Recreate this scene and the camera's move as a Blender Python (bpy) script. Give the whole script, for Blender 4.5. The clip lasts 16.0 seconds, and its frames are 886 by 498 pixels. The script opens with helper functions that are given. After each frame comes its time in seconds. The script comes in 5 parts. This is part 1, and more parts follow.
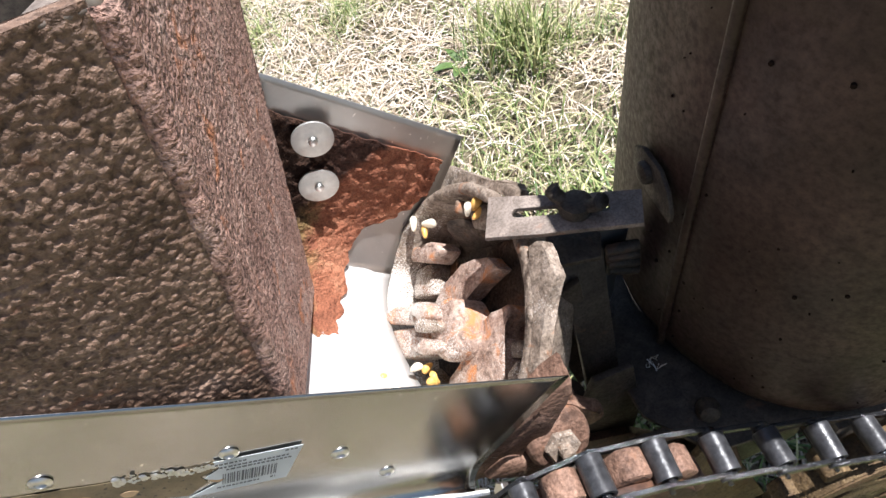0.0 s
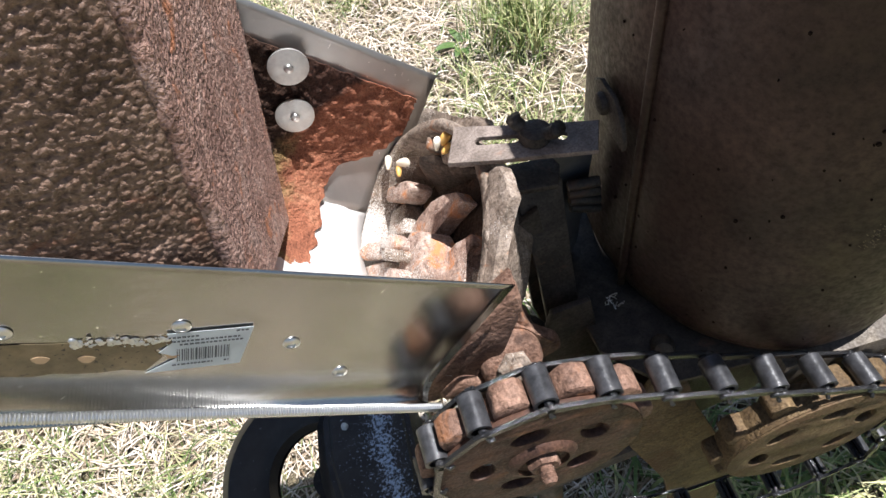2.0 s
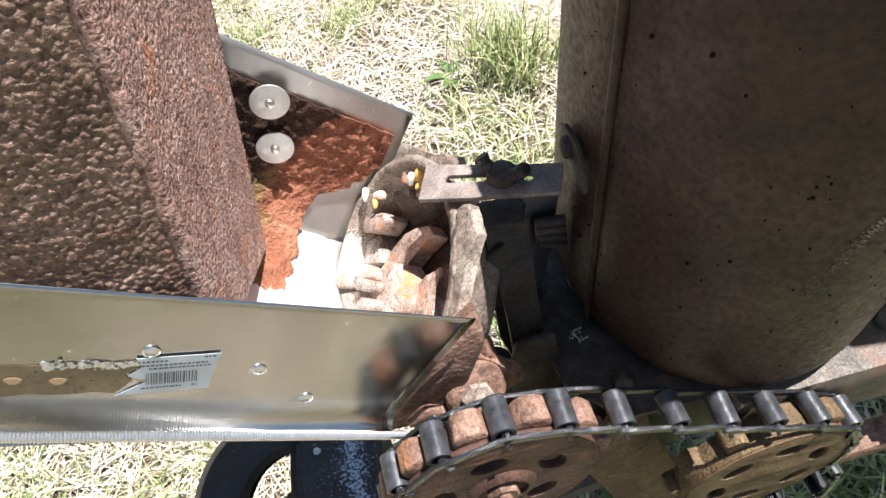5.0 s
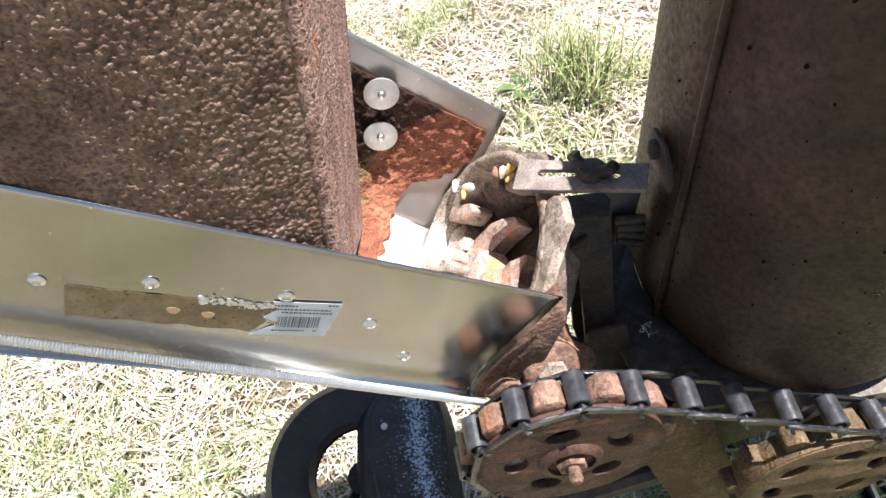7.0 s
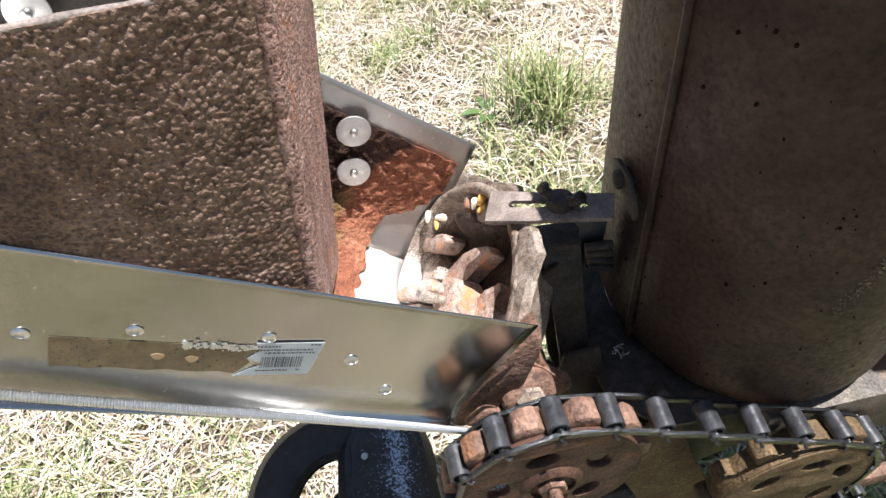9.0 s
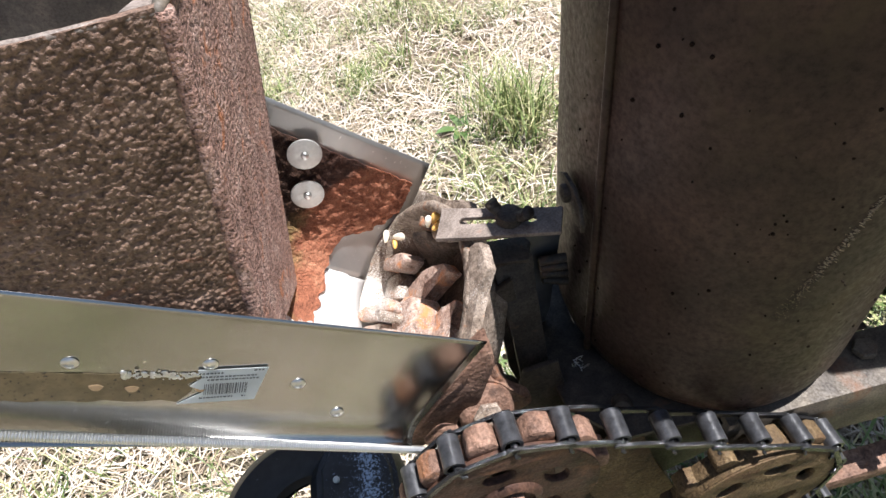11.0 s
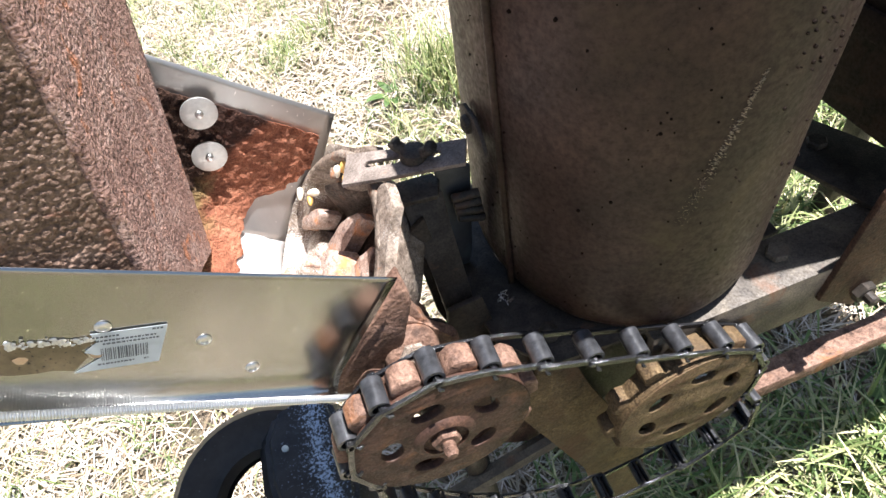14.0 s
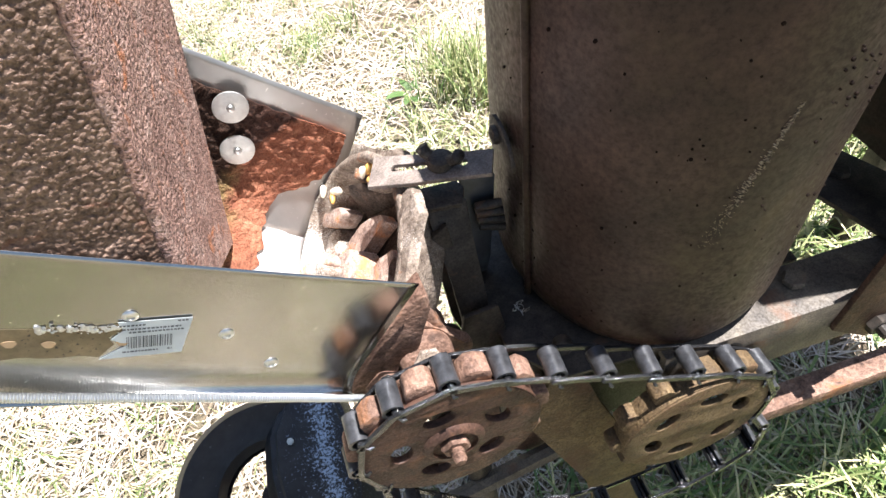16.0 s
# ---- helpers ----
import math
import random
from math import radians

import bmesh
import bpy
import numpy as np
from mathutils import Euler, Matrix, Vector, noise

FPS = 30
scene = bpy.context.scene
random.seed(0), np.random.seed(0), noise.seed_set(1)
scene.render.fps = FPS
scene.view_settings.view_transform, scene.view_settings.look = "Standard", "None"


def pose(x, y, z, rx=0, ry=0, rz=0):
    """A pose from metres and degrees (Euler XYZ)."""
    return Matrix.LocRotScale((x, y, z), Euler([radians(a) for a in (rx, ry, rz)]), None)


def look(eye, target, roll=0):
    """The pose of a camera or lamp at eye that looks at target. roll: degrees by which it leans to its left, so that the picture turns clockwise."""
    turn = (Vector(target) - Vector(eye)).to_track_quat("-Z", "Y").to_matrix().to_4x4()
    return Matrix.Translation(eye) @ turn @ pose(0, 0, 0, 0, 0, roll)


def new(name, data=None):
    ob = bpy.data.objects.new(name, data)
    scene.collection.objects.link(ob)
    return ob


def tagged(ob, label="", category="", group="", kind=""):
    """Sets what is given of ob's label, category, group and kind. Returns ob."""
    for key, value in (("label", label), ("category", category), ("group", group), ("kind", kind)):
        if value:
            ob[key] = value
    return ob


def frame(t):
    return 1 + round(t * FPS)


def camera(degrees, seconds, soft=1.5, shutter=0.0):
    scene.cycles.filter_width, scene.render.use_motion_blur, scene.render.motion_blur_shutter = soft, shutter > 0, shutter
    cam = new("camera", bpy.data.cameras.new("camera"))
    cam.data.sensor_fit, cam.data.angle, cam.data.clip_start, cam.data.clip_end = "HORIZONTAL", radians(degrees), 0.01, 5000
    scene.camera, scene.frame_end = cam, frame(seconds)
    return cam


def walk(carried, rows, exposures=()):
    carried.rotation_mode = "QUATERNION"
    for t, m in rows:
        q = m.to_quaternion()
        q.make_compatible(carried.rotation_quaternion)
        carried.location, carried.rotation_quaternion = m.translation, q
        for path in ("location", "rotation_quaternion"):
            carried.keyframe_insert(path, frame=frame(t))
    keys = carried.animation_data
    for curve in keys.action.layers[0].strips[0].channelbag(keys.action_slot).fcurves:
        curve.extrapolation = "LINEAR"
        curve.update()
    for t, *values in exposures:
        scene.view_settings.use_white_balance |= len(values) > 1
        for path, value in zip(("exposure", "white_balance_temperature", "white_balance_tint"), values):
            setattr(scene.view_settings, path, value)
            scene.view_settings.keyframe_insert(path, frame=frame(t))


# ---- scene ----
EXPO = [(0.0, 0.82), (1.5, 0.68), (3.5, 1.0), (6.0, 1.22), (7.0, 1.25), (8.5, 1.02), (11.0, 0.82), (12.0, 0.92), (13.5, 1.18), (14.5, 1.40), (16.0, 1.44)]
cam = camera(67.5, 16.0)
PATH = [
    (0, (-0.0705, -0.0923, 1.1303), (-0.0247, 0.2725, 0.6562), -12.17),
    (0.5, (-0.0896, -0.0832, 1.1098), (-0.0409, 0.2803, 0.6349), -11.40),
    (1, (-0.0933, -0.0868, 1.1118), (-0.0589, 0.2789, 0.6374), -12.79),
    (1.5, (-0.0641, -0.1268, 1.0996), (-0.0319, 0.2390, 0.6251), -12.01),
    (2, (-0.0578, -0.1488, 1.1113), (-0.0179, 0.2152, 0.6360), -10.72),
    (2.5, (-0.0563, -0.1464, 1.1200), (-0.0152, 0.2174, 0.6447), -11.60),
    (3, (-0.0610, -0.1490, 1.1167), (-0.0113, 0.2145, 0.6420), -9.52),
    (3.5, (-0.0671, -0.1518, 1.1262), (-0.0234, 0.2193, 0.6567), -6.07),
    (3.7, (-0.0611, -0.1530, 1.1224), (-0.0006, 0.2130, 0.6509), -4.99),
    (5.8, (-0.0423, -0.1742, 1.1309), (0.0072, 0.2120, 0.6745), -8.58),
    (6, (-0.0478, -0.1817, 1.1308), (-0.0024, 0.2059, 0.6751), -8.06),
    (6.5, (-0.0779, -0.2037, 1.1363), (-0.0479, 0.1865, 0.6814), -7.59),
    (7, (-0.0830, -0.1985, 1.1513), (-0.0680, 0.1963, 0.6997), -7.95),
    (7.5, (-0.0835, -0.1960, 1.1524), (-0.0724, 0.2018, 0.7034), -8.38),
    (8, (-0.0840, -0.1944, 1.1560), (-0.0596, 0.2046, 0.7085), -8.35),
    (8.5, (-0.0855, -0.1980, 1.1721), (-0.0423, 0.2040, 0.7287), -6.64),
    (8.7, (-0.0873, -0.1987, 1.1683), (-0.0429, 0.2035, 0.7252), -6.67),
    (10.8, (-0.0594, -0.2050, 1.1698), (-0.0079, 0.2096, 0.7391), -8.02),
    (11, (-0.0564, -0.2063, 1.1675), (0.0012, 0.2057, 0.7352), -7.75),
    (11.5, (-0.0531, -0.2073, 1.1636), (0.0125, 0.2033, 0.7311), -7.35),
    (12, (-0.0501, -0.2123, 1.1577), (0.0389, 0.1835, 0.7157), -4.12),
    (12.5, (-0.0472, -0.2176, 1.1553), (0.0461, 0.1765, 0.7127), -5.27),
    (13, (-0.0396, -0.2260, 1.1532), (0.0438, 0.1707, 0.7109), -9.61),
    (13.5, (-0.0232, -0.2272, 1.1394), (0.0700, 0.1604, 0.6910), -9.81),
    (14, (-0.0277, -0.2317, 1.1388), (0.0597, 0.1546, 0.6881), -10.38),
    (14.5, (-0.0281, -0.2311, 1.1388), (0.0596, 0.1537, 0.6869), -9.51),
    (15, (-0.0290, -0.2213, 1.1417), (0.0557, 0.1624, 0.6883), -8.54),
    (15.5, (-0.0338, -0.2252, 1.1486), (0.0508, 0.1617, 0.6979), -7.67),
    (16, (-0.0372, -0.2256, 1.1483), (0.0443, 0.1612, 0.6970), -7.43),
]
walk(cam, [(t, look(eye, target, roll)) for t, eye, target, roll in PATH], EXPO)

# ---------------------------------------------------------------- light
SUN = Vector((0.28, -0.04, 1.0)).normalized()
world = bpy.data.worlds.new("sky")
scene.world = world
world.use_nodes = True
wn = world.node_tree.nodes
sky = wn.new("ShaderNodeTexSky")
sky.sky_type, sky.sun_disc = "NISHITA", False
sky.sun_elevation = math.asin(SUN.z)
sky.sun_rotation = math.atan2(SUN.x, SUN.y)
wn["Background"].inputs["Strength"].default_value = 0.060
world.node_tree.links.new(sky.outputs[0], wn["Background"].inputs["Color"])
sun_data = bpy.data.lights.new("sun", "SUN")
sun_data.energy, sun_data.angle, sun_data.color = 5.8, radians(0.55), (0.99, 0.975, 1.0)
sun = new("sun", sun_data)
sun.matrix_world = look(SUN * 5, (0, 0, 0))


# ---------------------------------------------------------------- materials
def tree(name, rough=0.6, metal=0.0):
    m = bpy.data.materials.new(name)
    m.use_nodes = True
    n, l = m.node_tree.nodes, m.node_tree.links
    b = n["Principled BSDF"]
    b.inputs["Roughness"].default_value, b.inputs["Metallic"].default_value = rough, metal
    return m, n, l, b


def noise_node(n, l, scale, detail=6, rough=0.6, distort=0.0, stretch=None, coord="Object"):
    tc = n.new("ShaderNodeTexCoord")
    out = tc.outputs[coord]
    if stretch:
        mp = n.new("ShaderNodeMapping")
        mp.inputs["Scale"].default_value = stretch
        l.new(out, mp.inputs[0])
        out = mp.outputs[0]
    t = n.new("ShaderNodeTexNoise")
    t.inputs["Scale"].default_value, t.inputs["Detail"].default_value = scale, detail
    t.inputs["Roughness"].default_value, t.inputs["Distortion"].default_value = rough, distort
    l.new(out, t.inputs["Vector"])
    return t


def ramp(n, l, src, stops):
    r = n.new("ShaderNodeValToRGB")
    els = r.color_ramp.elements
    while len(els) < len(stops):
        els.new(0.5)
    for e, (p, c) in zip(els, stops):
        e.position, e.color = p, (*c, 1) if len(c) == 3 else c
    l.new(src, r.inputs[0])
    return r


def mix(n, l, fac, a, b, kind="MIX"):
    m = n.new("ShaderNodeMix")
    m.data_type, m.blend_type = "RGBA", kind
    for sock, v in ((m.inputs[0], fac), (m.inputs[6], a), (m.inputs[7], b)):
        if isinstance(v, (int, float)):
            sock.default_value = v
        elif isinstance(v, tuple):
            sock.default_value = (*v, 1)
        else:
            l.new(v, sock)
    return m.outputs[2]


def bump(n, l, b, src, strength, dist, before=None):
    bp = n.new("ShaderNodeBump")
    bp.inputs["Strength"].default_value, bp.inputs["Distance"].default_value = strength, dist
    l.new(src, bp.inputs["Height"])
    if before:
        l.new(before.outputs[0], bp.inputs["Normal"])
    l.new(bp.outputs[0], b.inputs["Normal"])
    return bp


def rust(name, dark, mid, light, scale=60, fine=700, relief=0.001, rough=0.8, patch=None, patch_at=(0.55, 0.7), patch_scale=14, metal=0.0, spec=0.35, dust=None, pit=None, pit_depth=0.003, drift=0.0, pit_dark=0.68):
    """Corroded iron: two scales of colour, fine grain, pits with shade painted in their hollows and an optional second
    stain colour.
    """
    m, n, l, b = tree(name, rough, metal)
    b.inputs["Specular IOR Level"].default_value = spec
    big = noise_node(n, l, scale, 7, 0.62, 0.4)
    small = noise_node(n, l, fine, 4, 0.7)
    col = ramp(n, l, big.outputs[0], [(0.3, dark), (0.5, mid), (0.72, light)]).outputs[0]
    sp = ramp(n, l, small.outputs[0], [(0.3, (0.55, 0.52, 0.5)), (0.55, (1, 1, 1)), (0.75, (1.3, 1.25, 1.2))]).outputs[0]
    col = mix(n, l, 1.0, col, sp, "MULTIPLY")
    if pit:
        # dark pit rust plus painted relief shade: hollows darker, crests lighter, as the bump
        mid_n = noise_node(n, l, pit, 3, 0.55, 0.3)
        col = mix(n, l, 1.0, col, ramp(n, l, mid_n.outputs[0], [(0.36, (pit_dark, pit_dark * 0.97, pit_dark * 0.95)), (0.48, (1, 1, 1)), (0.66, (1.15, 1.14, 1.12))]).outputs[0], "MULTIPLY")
    if patch:
        pn = noise_node(n, l, patch_scale, 5, 0.6, 0.8)
        pr = ramp(n, l, pn.outputs[0], [(patch_at[0], (0, 0, 0)), (patch_at[1], (1, 1, 1))])
        col = mix(n, l, pr.outputs[0], col, patch)
    if dust:
        dn = noise_node(n, l, 900, 3, 0.7)
        area = noise_node(n, l, 22, 3, 0.5)
        ad = n.new("ShaderNodeMath")
        ad.operation = "MULTIPLY_ADD"
        ad.inputs[1].default_value = 0.55
        l.new(area.outputs[0], ad.inputs[0])
        l.new(dn.outputs[0], ad.inputs[2])
        if drift:
            # spilled powder lies thickest on the chute side of the casting
            tc = n.new("ShaderNodeTexCoord")
            sep = n.new("ShaderNodeSeparateXYZ")
            l.new(tc.outputs["Object"], sep.inputs[0])
            mr = n.new("ShaderNodeMapRange")
            mr.inputs["From Min"].default_value, mr.inputs["From Max"].default_value = 0.0, -0.12
            mr.inputs["To Min"].default_value, mr.inputs["To Max"].default_value = 0.0, drift
            l.new(sep.outputs["X"], mr.inputs["Value"])
            a2 = n.new("ShaderNodeMath")
            a2.operation = "ADD"
            l.new(ad.outputs[0], a2.inputs[0])
            l.new(mr.outputs[0], a2.inputs[1])
            ad = a2
        col = mix(n, l, ramp(n, l, ad.outputs[0], [(dust, (0, 0, 0)), (dust + 0.08, (1, 1, 1))]).outputs[0], col, (0.66, 0.62, 0.57))
    l.new(col, b.inputs["Base Color"])
    rr = ramp(n, l, small.outputs[0], [(0.3, (min(1, rough + 0.15),) * 3), (0.7, (max(0.1, rough - 0.2),) * 3)])
    l.new(rr.outputs[0], b.inputs["Roughness"])
    b1 = bump(n, l, b, big.outputs[0], 0.7, relief * 2)
    if pit:
        b1 = bump(n, l, b, mid_n.outputs[0], 1.0, pit_depth, b1)
    bump(n, l, b, small.outputs[0], 0.6, relief * 0.4, b1)
    return m


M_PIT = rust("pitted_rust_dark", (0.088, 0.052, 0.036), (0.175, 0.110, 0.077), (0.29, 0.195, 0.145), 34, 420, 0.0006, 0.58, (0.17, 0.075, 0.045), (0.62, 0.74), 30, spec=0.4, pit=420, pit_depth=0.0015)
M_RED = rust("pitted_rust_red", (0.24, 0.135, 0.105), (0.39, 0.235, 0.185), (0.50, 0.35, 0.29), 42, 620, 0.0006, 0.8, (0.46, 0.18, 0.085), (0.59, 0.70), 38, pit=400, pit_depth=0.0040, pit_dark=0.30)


def panel_rust():
    """Flaking rust: orange-red where fresh, maroon and olive in the old part toward the hopper."""
    m, n, l, b = tree("flaking_orange_rust", 0.88)
    b.inputs["Specular IOR Level"].default_value = 0.25
    big, med, fine = noise_node(n, l, 38, 7, 0.65, 0.5), noise_node(n, l, 260, 3, 0.6), noise_node(n, l, 620, 3, 0.7)
    tc = n.new("ShaderNodeTexCoord")
    sep = n.new("ShaderNodeSeparateXYZ")
    l.new(tc.outputs["Object"], sep.inputs[0])

    def along(kx, kz, k0, wob):
        a = n.new("ShaderNodeMath"); a.operation = "MULTIPLY_ADD"
        a.inputs[1].default_value, a.inputs[2].default_value = kx, k0
        l.new(sep.outputs["X"], a.inputs[0])
        c = n.new("ShaderNodeMath"); c.operation = "MULTIPLY_ADD"
        c.inputs[1].default_value = kz
        l.new(sep.outputs["Z"], c.inputs[0]); l.new(a.outputs[0], c.inputs[2])
        e = n.new("ShaderNodeMath"); e.operation = "MULTIPLY_ADD"
        e.inputs[1].default_value = wob
        l.new(big.outputs[0], e.inputs[0]); l.new(c.outputs[0], e.inputs[2])
        return e.outputs[0]
    col = ramp(n, l, big.outputs[0], [(0.3, (0.17, 0.062, 0.036)), (0.5, (0.33, 0.125, 0.07)), (0.7, (0.47, 0.22, 0.13))]).outputs[0]
    olive = ramp(n, l, med.outputs[0], [(0.35, (0.12, 0.085, 0.03)), (0.65, (0.27, 0.20, 0.085))]).outputs[0]
    maroon = ramp(n, l, med.outputs[0], [(0.35, (0.035, 0.018, 0.014)), (0.65, (0.085, 0.042, 0.03))]).outputs[0]
    col = mix(n, l, ramp(n, l, along(-12.0, 6.0, -5.79, 0.7), [(0.38, (0, 0, 0)), (0.58, (0.85,) * 3)]).outputs[0], col, olive)
    top = ramp(n, l, along(-6.0, 13.0, -10.2, 0.5), [(0.5, (0, 0, 0)), (0.62, (0.95,) * 3)]).outputs[0]
    col = mix(n, l, top, col, maroon)
    col = mix(n, l, 1.0, col, ramp(n, l, fine.outputs[0], [(0.3, (0.5,) * 3), (0.55, (1, 1, 1)), (0.75, (1.3, 1.25, 1.2))]).outputs[0], "MULTIPLY")
    l.new(col, b.inputs["Base Color"])
    b1 = bump(n, l, b, med.outputs[0], 1.0, 0.004)
    bump(n, l, b, fine.outputs[0], 0.7, 0.0008, b1)
    return m


M_ORANGE = panel_rust()
M_CAST = rust("rusty_cast_iron", (0.115, 0.085, 0.065), (0.26, 0.205, 0.16), (0.40, 0.335, 0.28), 55, 600, 0.0010, 0.8, (0.30, 0.135, 0.065), (0.60, 0.7), 30, dust=0.97, drift=0.30, pit=260, pit_depth=0.0012)
M_CASTRED = rust("red_rusty_cast_iron", (0.20, 0.125, 0.095), (0.40, 0.285, 0.23), (0.58, 0.475, 0.41), 60, 600, 0.0010, 0.8, (0.52, 0.215, 0.085), (0.54, 0.66), 40, dust=0.88, drift=0.16, pit=240, pit_depth=0.0012)
M_TOOTH = rust("worn_rusty_teeth", (0.09, 0.05, 0.034), (0.215, 0.125, 0.088), (0.36, 0.225, 0.163), 50, 520, 0.0009, 0.75, (0.3, 0.13, 0.06), (0.6, 0.72), 30, pit=200, pit_depth=0.002)
M_DISC = rust("brown_rust_disc", (0.032, 0.016, 0.011), (0.068, 0.034, 0.023), (0.13, 0.066, 0.042), 30, 500, 0.0005, 0.68, (0.19, 0.085, 0.04), (0.58, 0.74), 22, pit=220, pit_depth=0.001)
M_YEL = rust("yellow_brown_rust", (0.052, 0.033, 0.016), (0.115, 0.074, 0.035), (0.19, 0.13, 0.064), 40, 520, 0.0006, 0.75, (0.09, 0.045, 0.022), (0.53, 0.70), 20, pit=330, pit_depth=0.0016)
M_BIN = rust("dark_brown_painted_steel", (0.0185, 0.0096, 0.0072), (0.035, 0.0182, 0.0135), (0.058, 0.032, 0.024), 18, 200, 0.0003, 0.55, (0.050, 0.033, 0.018), (0.52, 0.72), 11, spec=0.32)
M_BOX = rust("black_brown_rusty_steel", (0.009, 0.006, 0.0045), (0.018, 0.011, 0.008), (0.034, 0.021, 0.015), 22, 300, 0.0004, 0.7, (0.04, 0.02, 0.012), (0.58, 0.72), 14, spec=0.2)
# dark brown iron; on the base disc it paints the deep shade between blades
M_CASTDARK = rust("dark_brown_shaded_cast_iron", (0.022, 0.015, 0.011), (0.062, 0.043, 0.031), (0.14, 0.10, 0.075), 50, 520, 0.0009, 0.7, (0.15, 0.07, 0.03), (0.62, 0.74), 34, spec=0.3, pit=260, pit_depth=0.0012)
M_BAR = rust("weathered_frame_steel", (0.06, 0.05, 0.042), (0.12, 0.1, 0.078), (0.2, 0.165, 0.12), 35, 480, 0.0004, 0.65, (0.16, 0.08, 0.045), (0.58, 0.72), 18)
M_DARK = rust("dark_grimy_and_shaded_steel", (0.02, 0.0165, 0.013), (0.046, 0.037, 0.029), (0.09, 0.072, 0.056), 45, 480, 0.0005, 0.6, (0.12, 0.065, 0.04), (0.62, 0.75), 25)
M_SILL = rust("grey_bracket_steel", (0.11, 0.09, 0.076), (0.22, 0.18, 0.152), (0.36, 0.30, 0.26), 50, 600, 0.0004, 0.6, (0.28, 0.14, 0.08), (0.6, 0.75), 25)


def aluminium(name, rough=0.20, dirt=0.16, streak=(1.5, 1.5, 60), tone=1.0, metal=1.0):
    m, n, l, b = tree(name, rough, metal)
    g = noise_node(n, l, 30, 5, 0.6, 0, streak)
    blotch = noise_node(n, l, 9, 5, 0.6, 0.5)
    spots = noise_node(n, l, 330, 2, 0.5)
    c = ramp(n, l, blotch.outputs[0], [(0.35, (0.40 * tone, 0.39 * tone, 0.375 * tone)), (0.65, (0.56 * tone, 0.55 * tone, 0.53 * tone))]).outputs[0]
    sp = ramp(n, l, spots.outputs[0], [(0.715, (0, 0, 0)), (0.75, (1, 1, 1))]).outputs[0]
    c = mix(n, l, sp, c, (0.9, 0.88, 0.84))
    l.new(c, b.inputs["Base Color"])
    add = n.new("ShaderNodeMath")
    add.operation = "MULTIPLY_ADD"
    add.inputs[1].default_value, add.inputs[2].default_value = dirt, rough - dirt * 0.45
    l.new(g.outputs[0], add.inputs[0])
    l.new(add.outputs[0], b.inputs["Roughness"])
    b1 = bump(n, l, b, blotch.outputs[0], 0.25, 0.003)
    bump(n, l, b, g.outputs[0], 0.04, 0.0003, b1)
    return m


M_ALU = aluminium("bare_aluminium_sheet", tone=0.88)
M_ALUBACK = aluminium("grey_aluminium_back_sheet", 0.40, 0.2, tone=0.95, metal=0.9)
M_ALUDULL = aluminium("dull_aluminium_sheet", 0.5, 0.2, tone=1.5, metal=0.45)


def plain(name, col, rough=0.5, metal=0.0, var=0.3, scale=80, relief=0.0003, spec=0.5, spots=None, spot_at=(0.66, 0.72), spot_scale=300):
    m, n, l, b = tree(name, rough, metal)
    b.inputs["Specular IOR Level"].default_value = spec
    t = noise_node(n, l, scale, 5, 0.65)
    lo, hi = tuple(c * (1 - var) for c in col), tuple(min(1, c * (1 + var)) for c in col)
    c = ramp(n, l, t.outputs[0], [(0.3, lo), (0.7, hi)]).outputs[0]
    if spots:
        s = noise_node(n, l, spot_scale, 3, 0.6)
        c = mix(n, l, ramp(n, l, s.outputs[0], [(spot_at[0], (0, 0, 0)), (spot_at[1], (1, 1, 1))]).outputs[0], c, spots)
    l.new(c, b.inputs["Base Color"])
    bump(n, l, b, t.outputs[0], 0.5, relief)
    return m


M_ZINC = plain("zinc_plated_steel", (0.72, 0.72, 0.70), 0.32, 1.0, 0.08, 200, 0.0001)
M_WASH = plain("galvanised_washer", (0.62, 0.61, 0.58), 0.5, 0.85, 0.1, 250, 0.0001)
M_CHAIN = plain("oily_black_chain_steel", (0.013, 0.013, 0.014), 0.17, 0.0, 0.5, 420, 0.0022, 0.7)
M_CHAINPIN = plain("worn_grey_chain_barrel", (0.055, 0.056, 0.06), 0.30, 0.35, 0.5, 160, 0.0008, 0.7)
M_CORN = plain("corn_kernel_yellow", (0.80, 0.47, 0.13), 0.42, 0, 0.25, 60)
M_CORNW = plain("corn_kernel_pale", (0.86, 0.77, 0.62), 0.45, 0, 0.2, 60)
M_LABEL = plain("pale_paper_label", (0.55, 0.60, 0.62), 0.5, 0, 0.06, 60, 0.00005)
M_INK = plain("grey_print_ink", (0.09, 0.10, 0.11), 0.6, 0, 0.1, 60, 0.00002)
M_GLUE = plain("dirty_adhesive_residue", (0.20, 0.155, 0.09), 0.45, 0.35, 0.35, 70, 0.0004, 0.5, (0.05, 0.04, 0.03), (0.62, 0.66), 420)
M_PITDARK = plain("dark_rust_pit", (0.013, 0.008, 0.006), 0.9, 0, 0.3, 300, 0.0002, 0.1)
M_TAN = plain("tan_paper_scrap", (0.48, 0.33, 0.19), 0.8, 0, 0.2, 90)


